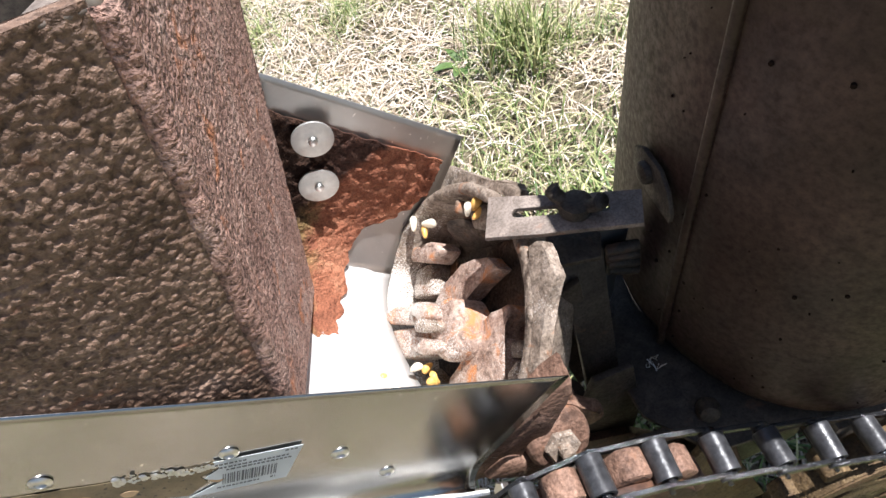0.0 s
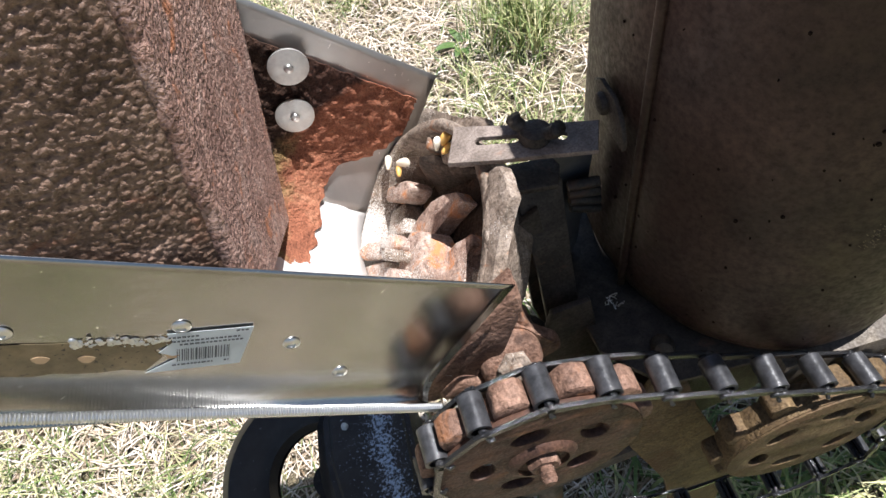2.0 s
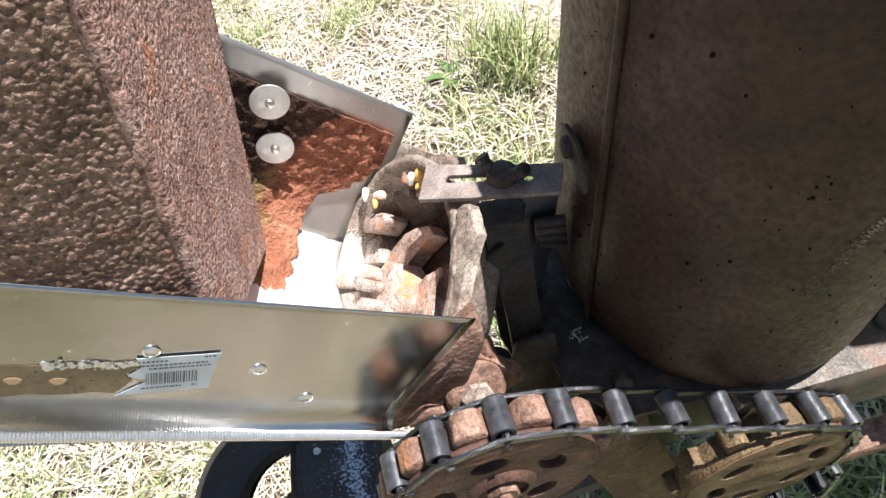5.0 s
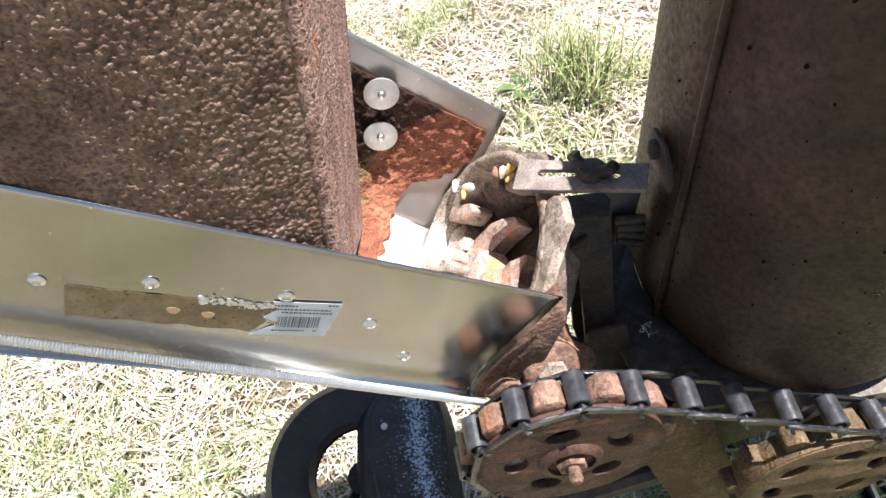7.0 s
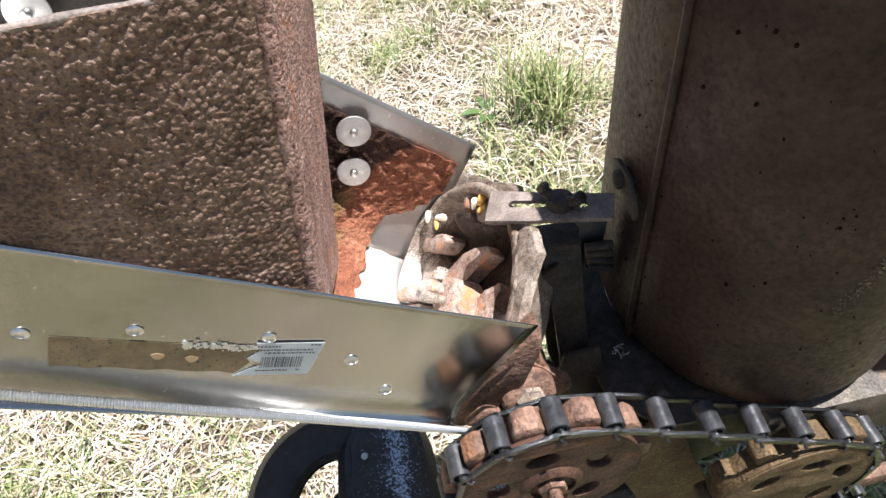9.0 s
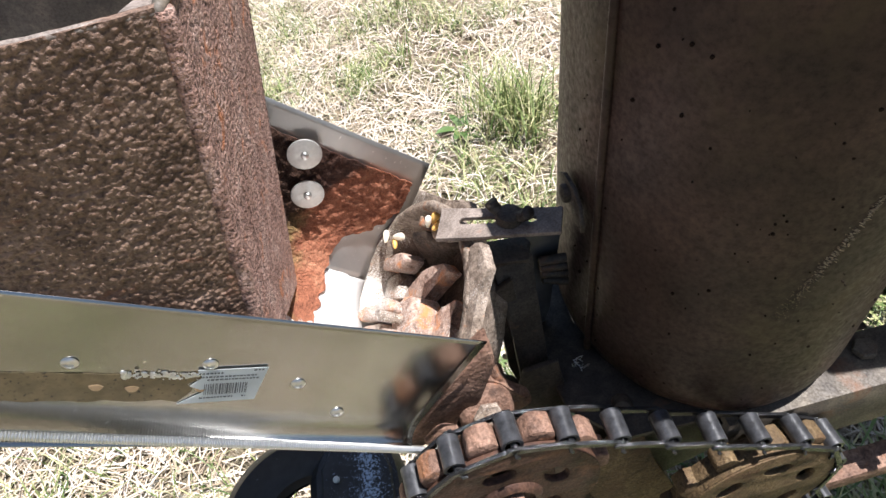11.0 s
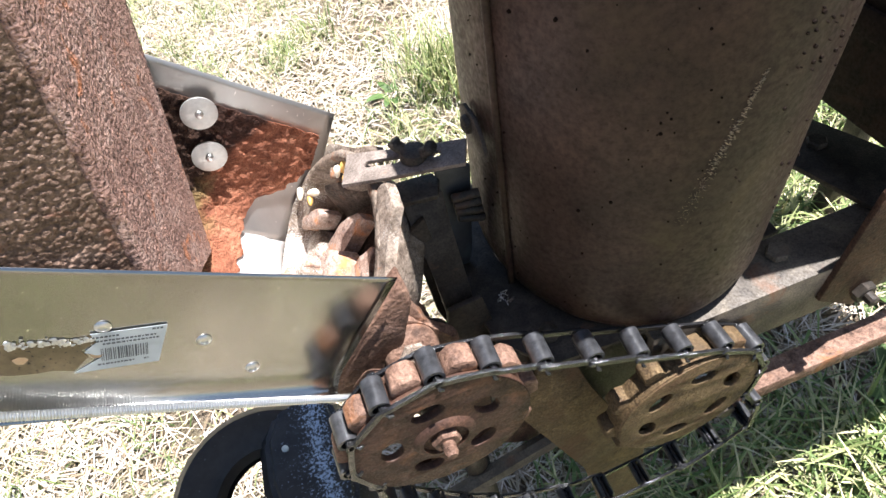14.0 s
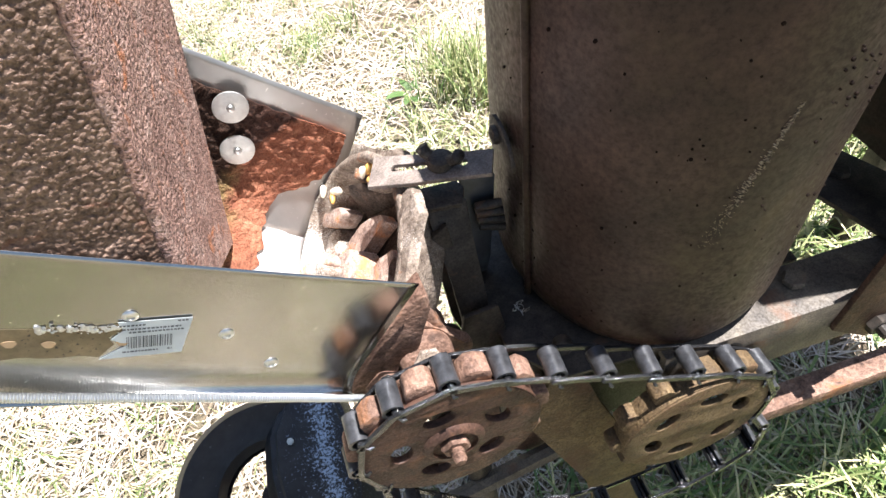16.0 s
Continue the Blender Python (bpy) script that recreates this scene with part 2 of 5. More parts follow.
def black_dusted():
    m, n, l, b = tree("black_steel_with_white_dust", 0.45, 0.0)
    t = noise_node(n, l, 40, 5, 0.6)
    s = noise_node(n, l, 330, 4, 0.7)
    tc = n.new("ShaderNodeTexCoord")
    sep = n.new("ShaderNodeSeparateXYZ")
    l.new(tc.outputs["Object"], sep.inputs[0])
    # spilled powder lies in a run along the ridge of the casting
    w = n.new("ShaderNodeMath"); w.operation = "ADD"
    wob = noise_node(n, l, 18, 3)
    l.new(sep.outputs["X"], w.inputs[0])
    sc = n.new("ShaderNodeMath"); sc.operation = "MULTIPLY_ADD"
    sc.inputs[1].default_value, sc.inputs[2].default_value = 0.03, 0.115
    l.new(wob.outputs[0], sc.inputs[0])
    l.new(sc.outputs[0], w.inputs[1])
    ab = n.new("ShaderNodeMath"); ab.operation = "ABSOLUTE"
    l.new(w.outputs[0], ab.inputs[0])
    near = ramp(n, l, ab.outputs[0], [(0.0, (0.23,) * 3), (0.02, (0.07,) * 3), (0.06, (0.0,) * 3)])
    ad = n.new("ShaderNodeMath"); ad.operation = "ADD"
    l.new(near.outputs[0], ad.inputs[0]); l.new(s.outputs[0], ad.inputs[1])
    mask = ramp(n, l, ad.outputs[0], [(0.66, (0, 0, 0)), (0.74, (1, 1, 1))])
    base = ramp(n, l, t.outputs[0], [(0.3, (0.012, 0.012, 0.014)), (0.7, (0.035, 0.034, 0.036))]).outputs[0]
    l.new(mix(n, l, mask.outputs[0], base, (0.42, 0.52, 0.66)), b.inputs["Base Color"])
    bump(n, l, b, s.outputs[0], 0.5, 0.0006)
    return m


M_DUST = black_dusted()
M_BLACK = plain("worn_black_wheel_rim", (0.022, 0.022, 0.024), 0.5, 0, 0.4, 50, 0.0006, 0.5, (0.16, 0.18, 0.2), (0.70, 0.76), 260)


def ground_mat():
    m, n, l, b = tree("dry_soil_and_straw", 0.95)
    a = noise_node(n, l, 2.2, 6, 0.6, 0.6)
    f = noise_node(n, l, 120, 5, 0.7, 1.0, (1, 1, 1))
    c = ramp(n, l, a.outputs[0], [(0.35, (0.24, 0.175, 0.115)), (0.55, (0.42, 0.33, 0.23)), (0.7, (0.48, 0.355, 0.27))]).outputs[0]
    d = ramp(n, l, f.outputs[0], [(0.3, (0.35, 0.33, 0.3)), (0.6, (1, 1, 1)), (0.8, (1.25, 1.2, 1.1))]).outputs[0]
    gn = noise_node(n, l, 1.1, 7, 0.65, 0.4)
    c = mix(n, l, ramp(n, l, gn.outputs[0], [(0.42, (0, 0, 0)), (0.6, (0.75, 0.75, 0.75))]).outputs[0], c, (0.31, 0.29, 0.16))
    l.new(mix(n, l, 1.0, c, d, "MULTIPLY"), b.inputs["Base Color"])
    bump(n, l, b, f.outputs[0], 1.0, 0.02)
    return m


def blade_mat(name, stops, rough=0.55):
    m, n, l, b = tree(name, rough)
    g = n.new("ShaderNodeNewGeometry")
    c = ramp(n, l, g.outputs["Random Per Island"], stops).outputs[0]
    t = noise_node(n, l, 60, 3)
    c = mix(n, l, 1.0, c, ramp(n, l, t.outputs[0], [(0.3, (0.75,) * 3), (0.7, (1.15,) * 3)]).outputs[0], "MULTIPLY")
    l.new(c, b.inputs["Base Color"])
    b.inputs["Specular IOR Level"].default_value = 0.3
    return m


M_SOIL = ground_mat()
M_STRAW = blade_mat("bleached_straw", [(0.0, (0.26, 0.19, 0.12)), (0.35, (0.55, 0.45, 0.33)), (0.7, (0.80, 0.73, 0.62)), (0.85, (0.70, 0.58, 0.50)), (1.0, (0.50, 0.48, 0.27))], 0.7)
M_GRASS = blade_mat("green_grass", [(0.0, (0.08, 0.14, 0.04)), (0.4, (0.19, 0.25, 0.08)), (0.7, (0.36, 0.38, 0.16)), (1.0, (0.62, 0.55, 0.33))])
M_LEAF = blade_mat("broad_weed_leaf", [(0.0, (0.06, 0.115, 0.03)), (1.0, (0.15, 0.22, 0.07))])


# ---------------------------------------------------------------- mesh helpers
def mesh_object(name, bm, mat, parent=None, label="", smooth=None):
    me = bpy.data.meshes.new(name)
    bmesh.ops.recalc_face_normals(bm, faces=bm.faces)
    bm.to_mesh(me)
    bm.free()
    me.materials.append(mat)
    if smooth is not None:
        me.shade_smooth() if smooth >= 180 else me.set_sharp_from_angle(angle=radians(smooth))
    ob = new(name, me)
    ob.parent = parent
    if label:
        tagged(ob, label)
    return ob


def part(name, bm, mat, parent, label="", smooth=35):
    return mesh_object(name, bm, mat, parent, label, smooth)


def thing(name, label, category, group="", kind=""):
    return tagged(new(name), label, category, group, kind)


def V(*a):
    return Vector(a)


def basis(axis, hint=(0, 0, 1)):
    z = Vector(axis).normalized()
    x = Vector(hint).cross(z)
    if x.length < 1e-4:
        x = Vector((1, 0, 0)).cross(z)
    x.normalize()
    return x, z.cross(x), z


def lathe(bm, profile, origin, axis, seg=32, hint=(0, 0, 1), cap=True):
    """Turns (radius, height) pairs round an axis."""
    x, y, z = basis(axis, hint)
    o = Vector(origin)
    rings = []
    for r, h in profile:
        rings.append([bm.verts.new(o + z * h + (x * math.cos(a) + y * math.sin(a)) * r) for a in (2 * math.pi * i / seg for i in range(seg))])
    for a, b in zip(rings, rings[1:]):
        for i in range(seg):
            bm.faces.new((a[i], a[(i + 1) % seg], b[(i + 1) % seg], b[i]))
    if cap:
        bm.faces.new(rings[0][::-1])
        bm.faces.new(rings[-1])
    return bm


def tube(bm, pts, r, seg=10, closed=False, squash=1.0, hint=(0, 0, 1)):
    pts = [Vector(p) for p in pts]
    n = len(pts)
    rings = []
    for i, p in enumerate(pts):
        a = pts[(i - 1) % n] if closed or i else p
        b = pts[(i + 1) % n] if closed or i < n - 1 else p
        x, y, _ = basis(b - a, hint)
        rad = r(i / max(1, n - 1)) if callable(r) else r
        rings.append([bm.verts.new(p + x * math.cos(t) * rad + y * math.sin(t) * rad * squash) for t in (2 * math.pi * k / seg for k in range(seg))])
    for i in range(n if closed else n - 1):
        a, b = rings[i], rings[(i + 1) % n]
        for k in range(seg):
            bm.faces.new((a[k], a[(k + 1) % seg], b[(k + 1) % seg], b[k]))
    if not closed:
        bm.faces.new(rings[0][::-1])
        bm.faces.new(rings[-1])
    return bm


def prism(bm, poly, origin, ex, ey, depth, bevel=0.0, seg=2):
    """A flat polygon (u, v) in the plane of ex, ey, given thickness along ex x ey."""
    o, ex, ey = Vector(origin), Vector(ex), Vector(ey)
    ez = ex.cross(ey).normalized()
    before = set(bm.edges)
    a = [bm.verts.new(o + ex * u + ey * v) for u, v in poly]
    b = [bm.verts.new(o + ex * u + ey * v + ez * depth) for u, v in poly]
    n = len(a)
    bm.faces.new(a[::-1])
    bm.faces.new(b)
    for i in range(n):
        bm.faces.new((a[i], a[(i + 1) % n], b[(i + 1) % n], b[i]))
    if bevel:
        es = [e for e in bm.edges if e not in before]
        bmesh.ops.bevel(bm, geom=es, offset=bevel, segments=seg, affect="EDGES", profile=0.5)
    return bm


def box(bm, c, size, m=None, bevel=0.002, seg=2):
    x, y, z = (s / 2 for s in size)
    m = m or Matrix()
    ex, ey = m.to_3x3() @ V(1, 0, 0), m.to_3x3() @ V(0, 1, 0)
    ez = ex.cross(ey)
    return prism(bm, [(-x, -y), (x, -y), (x, y), (-x, y)], Vector(c) - ez * z, ex, ey, 2 * z, bevel, seg)


def roughen(bm, amount, scale, seed=0.0, amount2=0.0, scale2=1.0):
    bm.normal_update()
    off = V(seed, seed * 1.7, seed * 0.6)
    for v in bm.verts:
        d = amount * noise.noise(v.co * scale + off)
        if amount2:
            d += amount2 * noise.noise(v.co * scale2 + off)
        v.co += v.normal * d
    return bm


def cut_plate(outer, holes, depth, m, bevel=0.0008):
    """A flat plate with an outline and holes, each a list of (u, v), as a bmesh placed by m."""
    cu = bpy.data.curves.new("outline", "CURVE")
    cu.dimensions, cu.fill_mode = "2D", "BOTH"
    cu.extrude, cu.bevel_depth, cu.bevel_resolution = depth / 2, bevel, 1
    for loop in [outer, *holes]:
        s = cu.splines.new("POLY")
        s.points.add(len(loop) - 1)
        for p, (u, v) in zip(s.points, loop):
            p.co = (u, v, 0, 1)
        s.use_cyclic_u = True
    ob = bpy.data.objects.new("outline", cu)
    scene.collection.objects.link(ob)
    me = bpy.data.meshes.new_from_object(ob.evaluated_get(bpy.context.evaluated_depsgraph_get()))
    bm = bmesh.new()
    bm.from_mesh(me)
    bmesh.ops.remove_doubles(bm, verts=bm.verts, dist=1e-5)
    bm.transform(m)
    bpy.data.objects.remove(ob)
    bpy.data.curves.remove(cu)
    bpy.data.meshes.remove(me)
    return bm


def circle(r, n=24, c=(0, 0), ry=None, rot=0.0):
    out = []
    for i in range(n):
        a = 2 * math.pi * i / n
        u, v = r * math.cos(a), (ry or r) * math.sin(a)
        out.append((c[0] + u * math.cos(rot) - v * math.sin(rot), c[1] + u * math.sin(rot) + v * math.cos(rot)))
    return out


def frame_m(origin, ex, ey):
    ex, ey = Vector(ex).normalized(), Vector(ey).normalized()
    ez = ex.cross(ey)
    return Matrix(((ex.x, ey.x, ez.x, origin[0]), (ex.y, ey.y, ez.y, origin[1]), (ex.z, ey.z, ez.z, origin[2]), (0, 0, 0, 1)))


def grid(bm, nu, nv, f, wrap=False):
    rows = [[bm.verts.new(f(i / nu, j / nv)) for j in range(nv + 1)] for i in range(nu if wrap else nu + 1)]
    for i in range(nu):
        a, b = rows[i], rows[(i + 1) % len(rows)]
        for j in range(nv):
            bm.faces.new((a[j], b[j], b[j + 1], a[j + 1]))
    return bm


def thicken(bm, t):
    bm.normal_update()
    bmesh.ops.solidify(bm, geom=bm.faces[:], thickness=t)
    return bm


def slab(bm, nu, nv, f, off, bu=12, bv=12):
    """A relief surface with a plain back behind it, closed round the edge."""
    grid(bm, nu, nv, f)
    o = Vector(off)
    grid(bm, bu, bv, lambda u, v: f(u, v) + o)
    for k in range(4):
        n = nu if k < 2 else nv
        at = (lambda s, k=k: ((s, 0.0), (s, 1.0), (0.0, s), (1.0, s))[k])
        grid(bm, n, 1, lambda s, w: f(*at(s)) + o * w)
    return bm


def hexnut(bm, c, axis, r, h, hint=(0, 0, 1), bore=0.0):
    ch = r * 0.12
    lathe(bm, [(r - ch, 0), (r, ch), (r, h - ch), (r - ch, h)], c, axis, 6, hint)
    return bm


# ---------------------------------------------------------------- ground
def ground_z(x, y):
    return -0.02 + 0.1 * max(-3.0, min(3.0, x)) + 0.012 * noise.noise(V(x * 3, y * 3, 0.3))


def make_ground():
    bm = bmesh.new()
    steps = [-400, -60, -12, -5] + [-3 + 0.08 * i for i in range(76)] + [5, 12, 60, 400]
    rows = [[bm.verts.new((x, y, ground_z(x, y))) for y in steps] for x in steps]
    for a, b in zip(rows, rows[1:]):
        for j in range(len(steps) - 1):
            bm.faces.new((a[j], b[j], b[j + 1], a[j + 1]))
    tagged(mesh_object("ground", bm, M_SOIL, smooth=180), "dry sandy soil under thin sunlit grass", "ground", kind="structure")


def blades(name, count, seed, area, length, width, lean, mat, label, clumps=0, flat=False):
    """Many narrow bent strips that grow from the ground or lie on it, as one mesh."""
    rng = random.Random(seed)
    verts, faces = [], []
    centres = [(rng.uniform(area[0], area[1]), rng.uniform(area[2], area[3])) for _ in range(clumps)]
    for _ in range(count):
        if clumps and rng.random() < 0.8:
            cx, cy = rng.choice(centres)
            x, y = rng.gauss(cx, 0.05), rng.gauss(cy, 0.05)
        else:
            x, y = rng.uniform(area[0], area[1]), rng.uniform(area[2], area[3])
        if noise.noise(V(x * 1.7, y * 1.7, seed)) < -0.25 and rng.random() < 0.6:
            continue
        edge = min(x - area[0], area[1] - x, y - area[2], area[3] - y)
        if not clumps and edge < 0.35 and rng.random() > edge / 0.35:
            continue
        a = rng.uniform(0, 2 * math.pi)
        d = V(math.cos(a), math.sin(a), 0)
        s = V(-d.y, d.x, 0)
        le, w = length * rng.uniform(0.45, 1.3), width * rng.uniform(0.5, 1.3)
        o = V(x, y, ground_z(x, y) + (rng.uniform(0.002, 0.02) if flat else -0.003))
        k = len(verts)
        n = 3
        bend = rng.uniform(*lean)
        tilt = rng.uniform(-0.25, 0.25)
        for i in range(n + 1):
            t = i / n
            if flat:
                p = o + d * le * t + s * le * 0.2 * bend * t * t + V(0, 0, tilt * le * t * 0.5 + 0.01 * math.sin(3 * t))
            else:
                p = o + d * le * bend * t ** 1.6 + V(0, 0, le * (t - 0.45 * bend * t * t))
            ww = w * (1 - t ** 2.5) * 0.5 + 0.0002
            side = s * ww if not flat else s * ww + V(0, 0, ww * tilt)
            verts += [p - side, p + side]
        for i in range(n):
            faces.append((k + 2 * i, k + 2 * i + 1, k + 2 * i + 3, k + 2 * i + 2))
    me = bpy.data.meshes.new(name)
    me.from_pydata(verts, [], faces)
    me.materials.append(mat)
    tagged(new(name, me), label, "grass", kind="stuff")


def make_weed(x, y, size, seed, leaves=9, broad=0.22):
    rng = random.Random(seed)
    root = thing("weed", "small green broad-leaved weed growing in dry grass", "plant", "weeds in the grass")
    root.location = (x, y, ground_z(x, y))
    for i in range(leaves):
        bm = bmesh.new()
        a = 2 * math.pi * i / leaves + rng.uniform(-0.3, 0.3)
        d, up = V(math.cos(a), math.sin(a), 0), rng.uniform(0.3, 1.2)
        s = V(-d.y, d.x, 0)
        le = size * rng.uniform(0.6, 1.1)
        grid(bm, 6, 2, lambda u, v: d * le * u * 0.9 + s * (v - 0.5) * le * broad * math.sin(math.pi * min(1, u * 0.93 + 0.06)) * 1.3
             + V(0, 0, le * (up * u - 0.75 * up * u * u) + abs(v - 0.5) * le * 0.08 + 0.003))
        part("leaf", bm, M_LEAF, root, smooth=180)
    return root


# ---------------------------------------------------------------- seed hopper
def edge_front(z):
    return V(-0.139 + 0.104 * (z - 0.87), 0.066 + 0.018 * (z - 0.87), z)


def edge_back(z):
    return V(-0.119 + 0.13 * (z - 0.85), 0.262 + 0.15 * (z - 0.85), z)


def lumps(p, scale, amp):
    """Rounded rust blisters with crevices between them."""
    q = p * scale + V(0.35, 0.2, 0.3) * noise.noise(p * scale * 0.7)
    d = noise.voronoi(q)[0][0]
    return amp * (0.5 - d * d * 1.15 + 0.18 * noise.noise(p * scale * 0.33 + V(9, 4, 2)) + 0.2 * noise.noise(p * scale * 2.1))


def swell(gap):
    return 0.030 * (1 - math.exp(-gap / 0.058))


def make_seed_hopper():
    root = thing("seed_hopper", "heavily pitted rusty steel seed hopper with open top", "seed hopper")
    z1, left = 1.051, -0.46
    fx = left

    def top_z(gap):
        return z1 + 0.32 * swell(gap)

    def front_y(gap, z):
        low = 0.755 + 0.66 * (0.003 - edge_front(z).x + gap)
        k = max(0.0, min(1.0, (z - low) / (z1 - low)))
        return edge_front(z).y - swell(gap) * (0.62 + 0.38 * k)

    def front(u, v):
        x = fx + (edge_front(0.9).x - 0.004 - fx) * u
        low = 0.755 + 0.66 * (0.003 - x)
        hi = top_z(max(0.0, edge_front(z1).x - x))
        z = low + (hi - low) * v
        e = edge_front(z)
        x = fx + (e.x - 0.0005 - fx) * u
        gap = max(0.0, e.x - x)
        p = V(x, front_y(gap, z), z)
        fade = min(1, (1 - u) * 30 + 0.45, u * 8 + 0.2)
        return p + V(0.25, -1, 0.1) * lumps(p, 285, 0.0015) * fade

    bm = slab(bmesh.new(), 520, 380, front, (0, 0.004, 0))
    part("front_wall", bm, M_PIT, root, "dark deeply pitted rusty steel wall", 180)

    def side(u, v):
        z = 0.80 - 0.1 * u + (z1 - 0.80 + 0.1 * u) * v
        a, b = edge_front(z), edge_back(z)
        p = a.lerp(b, 0.03 + 0.97 * u)
        fade = min(1, u * 30)
        return p + V(lumps(p + V(0.3, 0, 0), 340, 0.0007) * fade, 0, 0)

    bm = slab(bmesh.new(), 260, 360, side, (-0.004, 0, 0))
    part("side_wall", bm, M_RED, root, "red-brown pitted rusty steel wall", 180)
    # the rounded fold between the two walls
    bm = bmesh.new()
    pts = [edge_front(0.83 + (z1 - 0.83) * i / 60) + V(0.0015, 0.004, 0) for i in range(61)]
    tube(bm, pts, 0.0052, 14)
    roughen(bm, 0.0009, 160, 2, 0.0005, 400)
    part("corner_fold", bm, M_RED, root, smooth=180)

    # inner walls get a dark colour in place of the hopper's inside shadow
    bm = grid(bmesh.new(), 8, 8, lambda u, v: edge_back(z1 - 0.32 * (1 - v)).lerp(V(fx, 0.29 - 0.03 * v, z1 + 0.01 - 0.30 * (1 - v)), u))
    part("back_wall", thicken(bm, 0.003), M_DARK, root, "inner face of the hopper, darkened for its shade")
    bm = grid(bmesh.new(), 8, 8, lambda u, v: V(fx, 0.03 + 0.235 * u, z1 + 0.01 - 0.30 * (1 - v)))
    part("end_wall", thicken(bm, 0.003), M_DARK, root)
    # small triangular plate welded across the inside corner
    c = edge_front(z1)
    bm = bmesh.new()
    prism(bm, [(0.0, 0.0), (-0.022, -0.006), (-0.012, 0.012), (0.001, 0.024)], c + V(0.001, 0.002, -0.0015), (1, 0, 0), (0, 1, 0), 0.003, 0.0008)
    part("corner_gusset", bm, M_SILL, root, "pale worn plate across the corner")
    for x, z in ((-0.291, 0.972), (-0.352, 0.982)):
        bm = cut_plate(circle(0.0150, 36), [circle(0.003, 12)], 0.0014, frame_m((x, 0.262, z), (1, 0, 0), (0, 0.05, 1)), 0.0002)
        w = part("washer", bm, M_WASH, root, "large flat galvanised washer")
        bm = bmesh.new()
        lathe(bm, [(0.0027, -0.02), (0.0027, 0.0022), (0.0036, 0.0023), (0.0031, 0.0042), (0.0012, 0.0049)], (x, 0.262, z), (0, -1, 0.05), 14)
        part("rivet", bm, M_ZINC, w, "bright rivet tail")
    # torn-off upper lip
    bm = bmesh.new()
    rim = []
    for i in range(61):
        gap = (edge_front(z1).x - fx) * (1 - i / 60)
        rim.append(V(edge_front(z1).x - gap, front_y(gap, top_z(gap)) + 0.002, top_z(gap)))
    tube(bm, rim, 0.0021, 8)
    roughen(bm, 0.0008, 220, 4)
    part("rim", bm, M_SILL, root, "worn bare steel rim", 180)
    bm = bmesh.new()
    tube(bm, [edge_front(z1).lerp(edge_back(z1), i / 24) for i in range(25)], 0.0028, 8)
    roughen(bm, 0.0012, 220, 5)
    part("rim", bm, M_BAR, root, "worn bare steel rim", 180)
    return root


# ---------------------------------------------------------------- aluminium chute
def chute_back(q, h):
    """A point of the chute's back and floor: q along the slope from the cut end, h down from the top edge, past the bend on into the floor."""
    bend, low = 0.068, 0.112
    if h <= bend:
        y, hh = 0.286 - 0.01 * h, h
    elif h <= bend + 0.055:
        a = (h - bend) / 0.055 * math.pi / 2
        y, hh = 0.2853 - 0.0613 * (0.35 * (h - bend) / 0.055 + 0.65 * (1 - math.cos(a))), bend + (low - bend) * math.sin(a)
    else:
        k = (h - bend - 0.055) / 0.165
        y, hh = 0.224 - 0.158 * k, low - 0.044 * k * k
    lap = 0.014 * min(1, hh / 0.04)
    return V(0.011 - q + lap - 1.02 * hh, y, 0.769 + 0.84 * (q - lap) - hh)


def chute_front(q, h):
    flat = 0.074
    if h <= flat:
        y, hh = 0.0600 - 0.05 * (q + 0.77 * h), h
    else:
        a = (h - flat) / 0.02 * math.pi / 2
        y, hh = 0.0600 - 0.05 * (q + 0.06) - 0.011 * (1 - math.cos(a)), flat + 0.015 * math.sin(a)
    return V(0.003 - q - 0.77 * hh, y, 0.786 + 0.662 * q - hh * (1 + 0.28 * q))


def rivet(parent, c, axis):
    bm = bmesh.new()
    lathe(bm, [(0.0046, 0), (0.0047, 0.0005), (0.0040, 0.0013), (0.0024, 0.0017), (0.0021, 0.0008), (0.0004, 0.0006)], c, axis, 20)
    part("rivet", bm, M_ZINC, parent, "small blind rivet head")


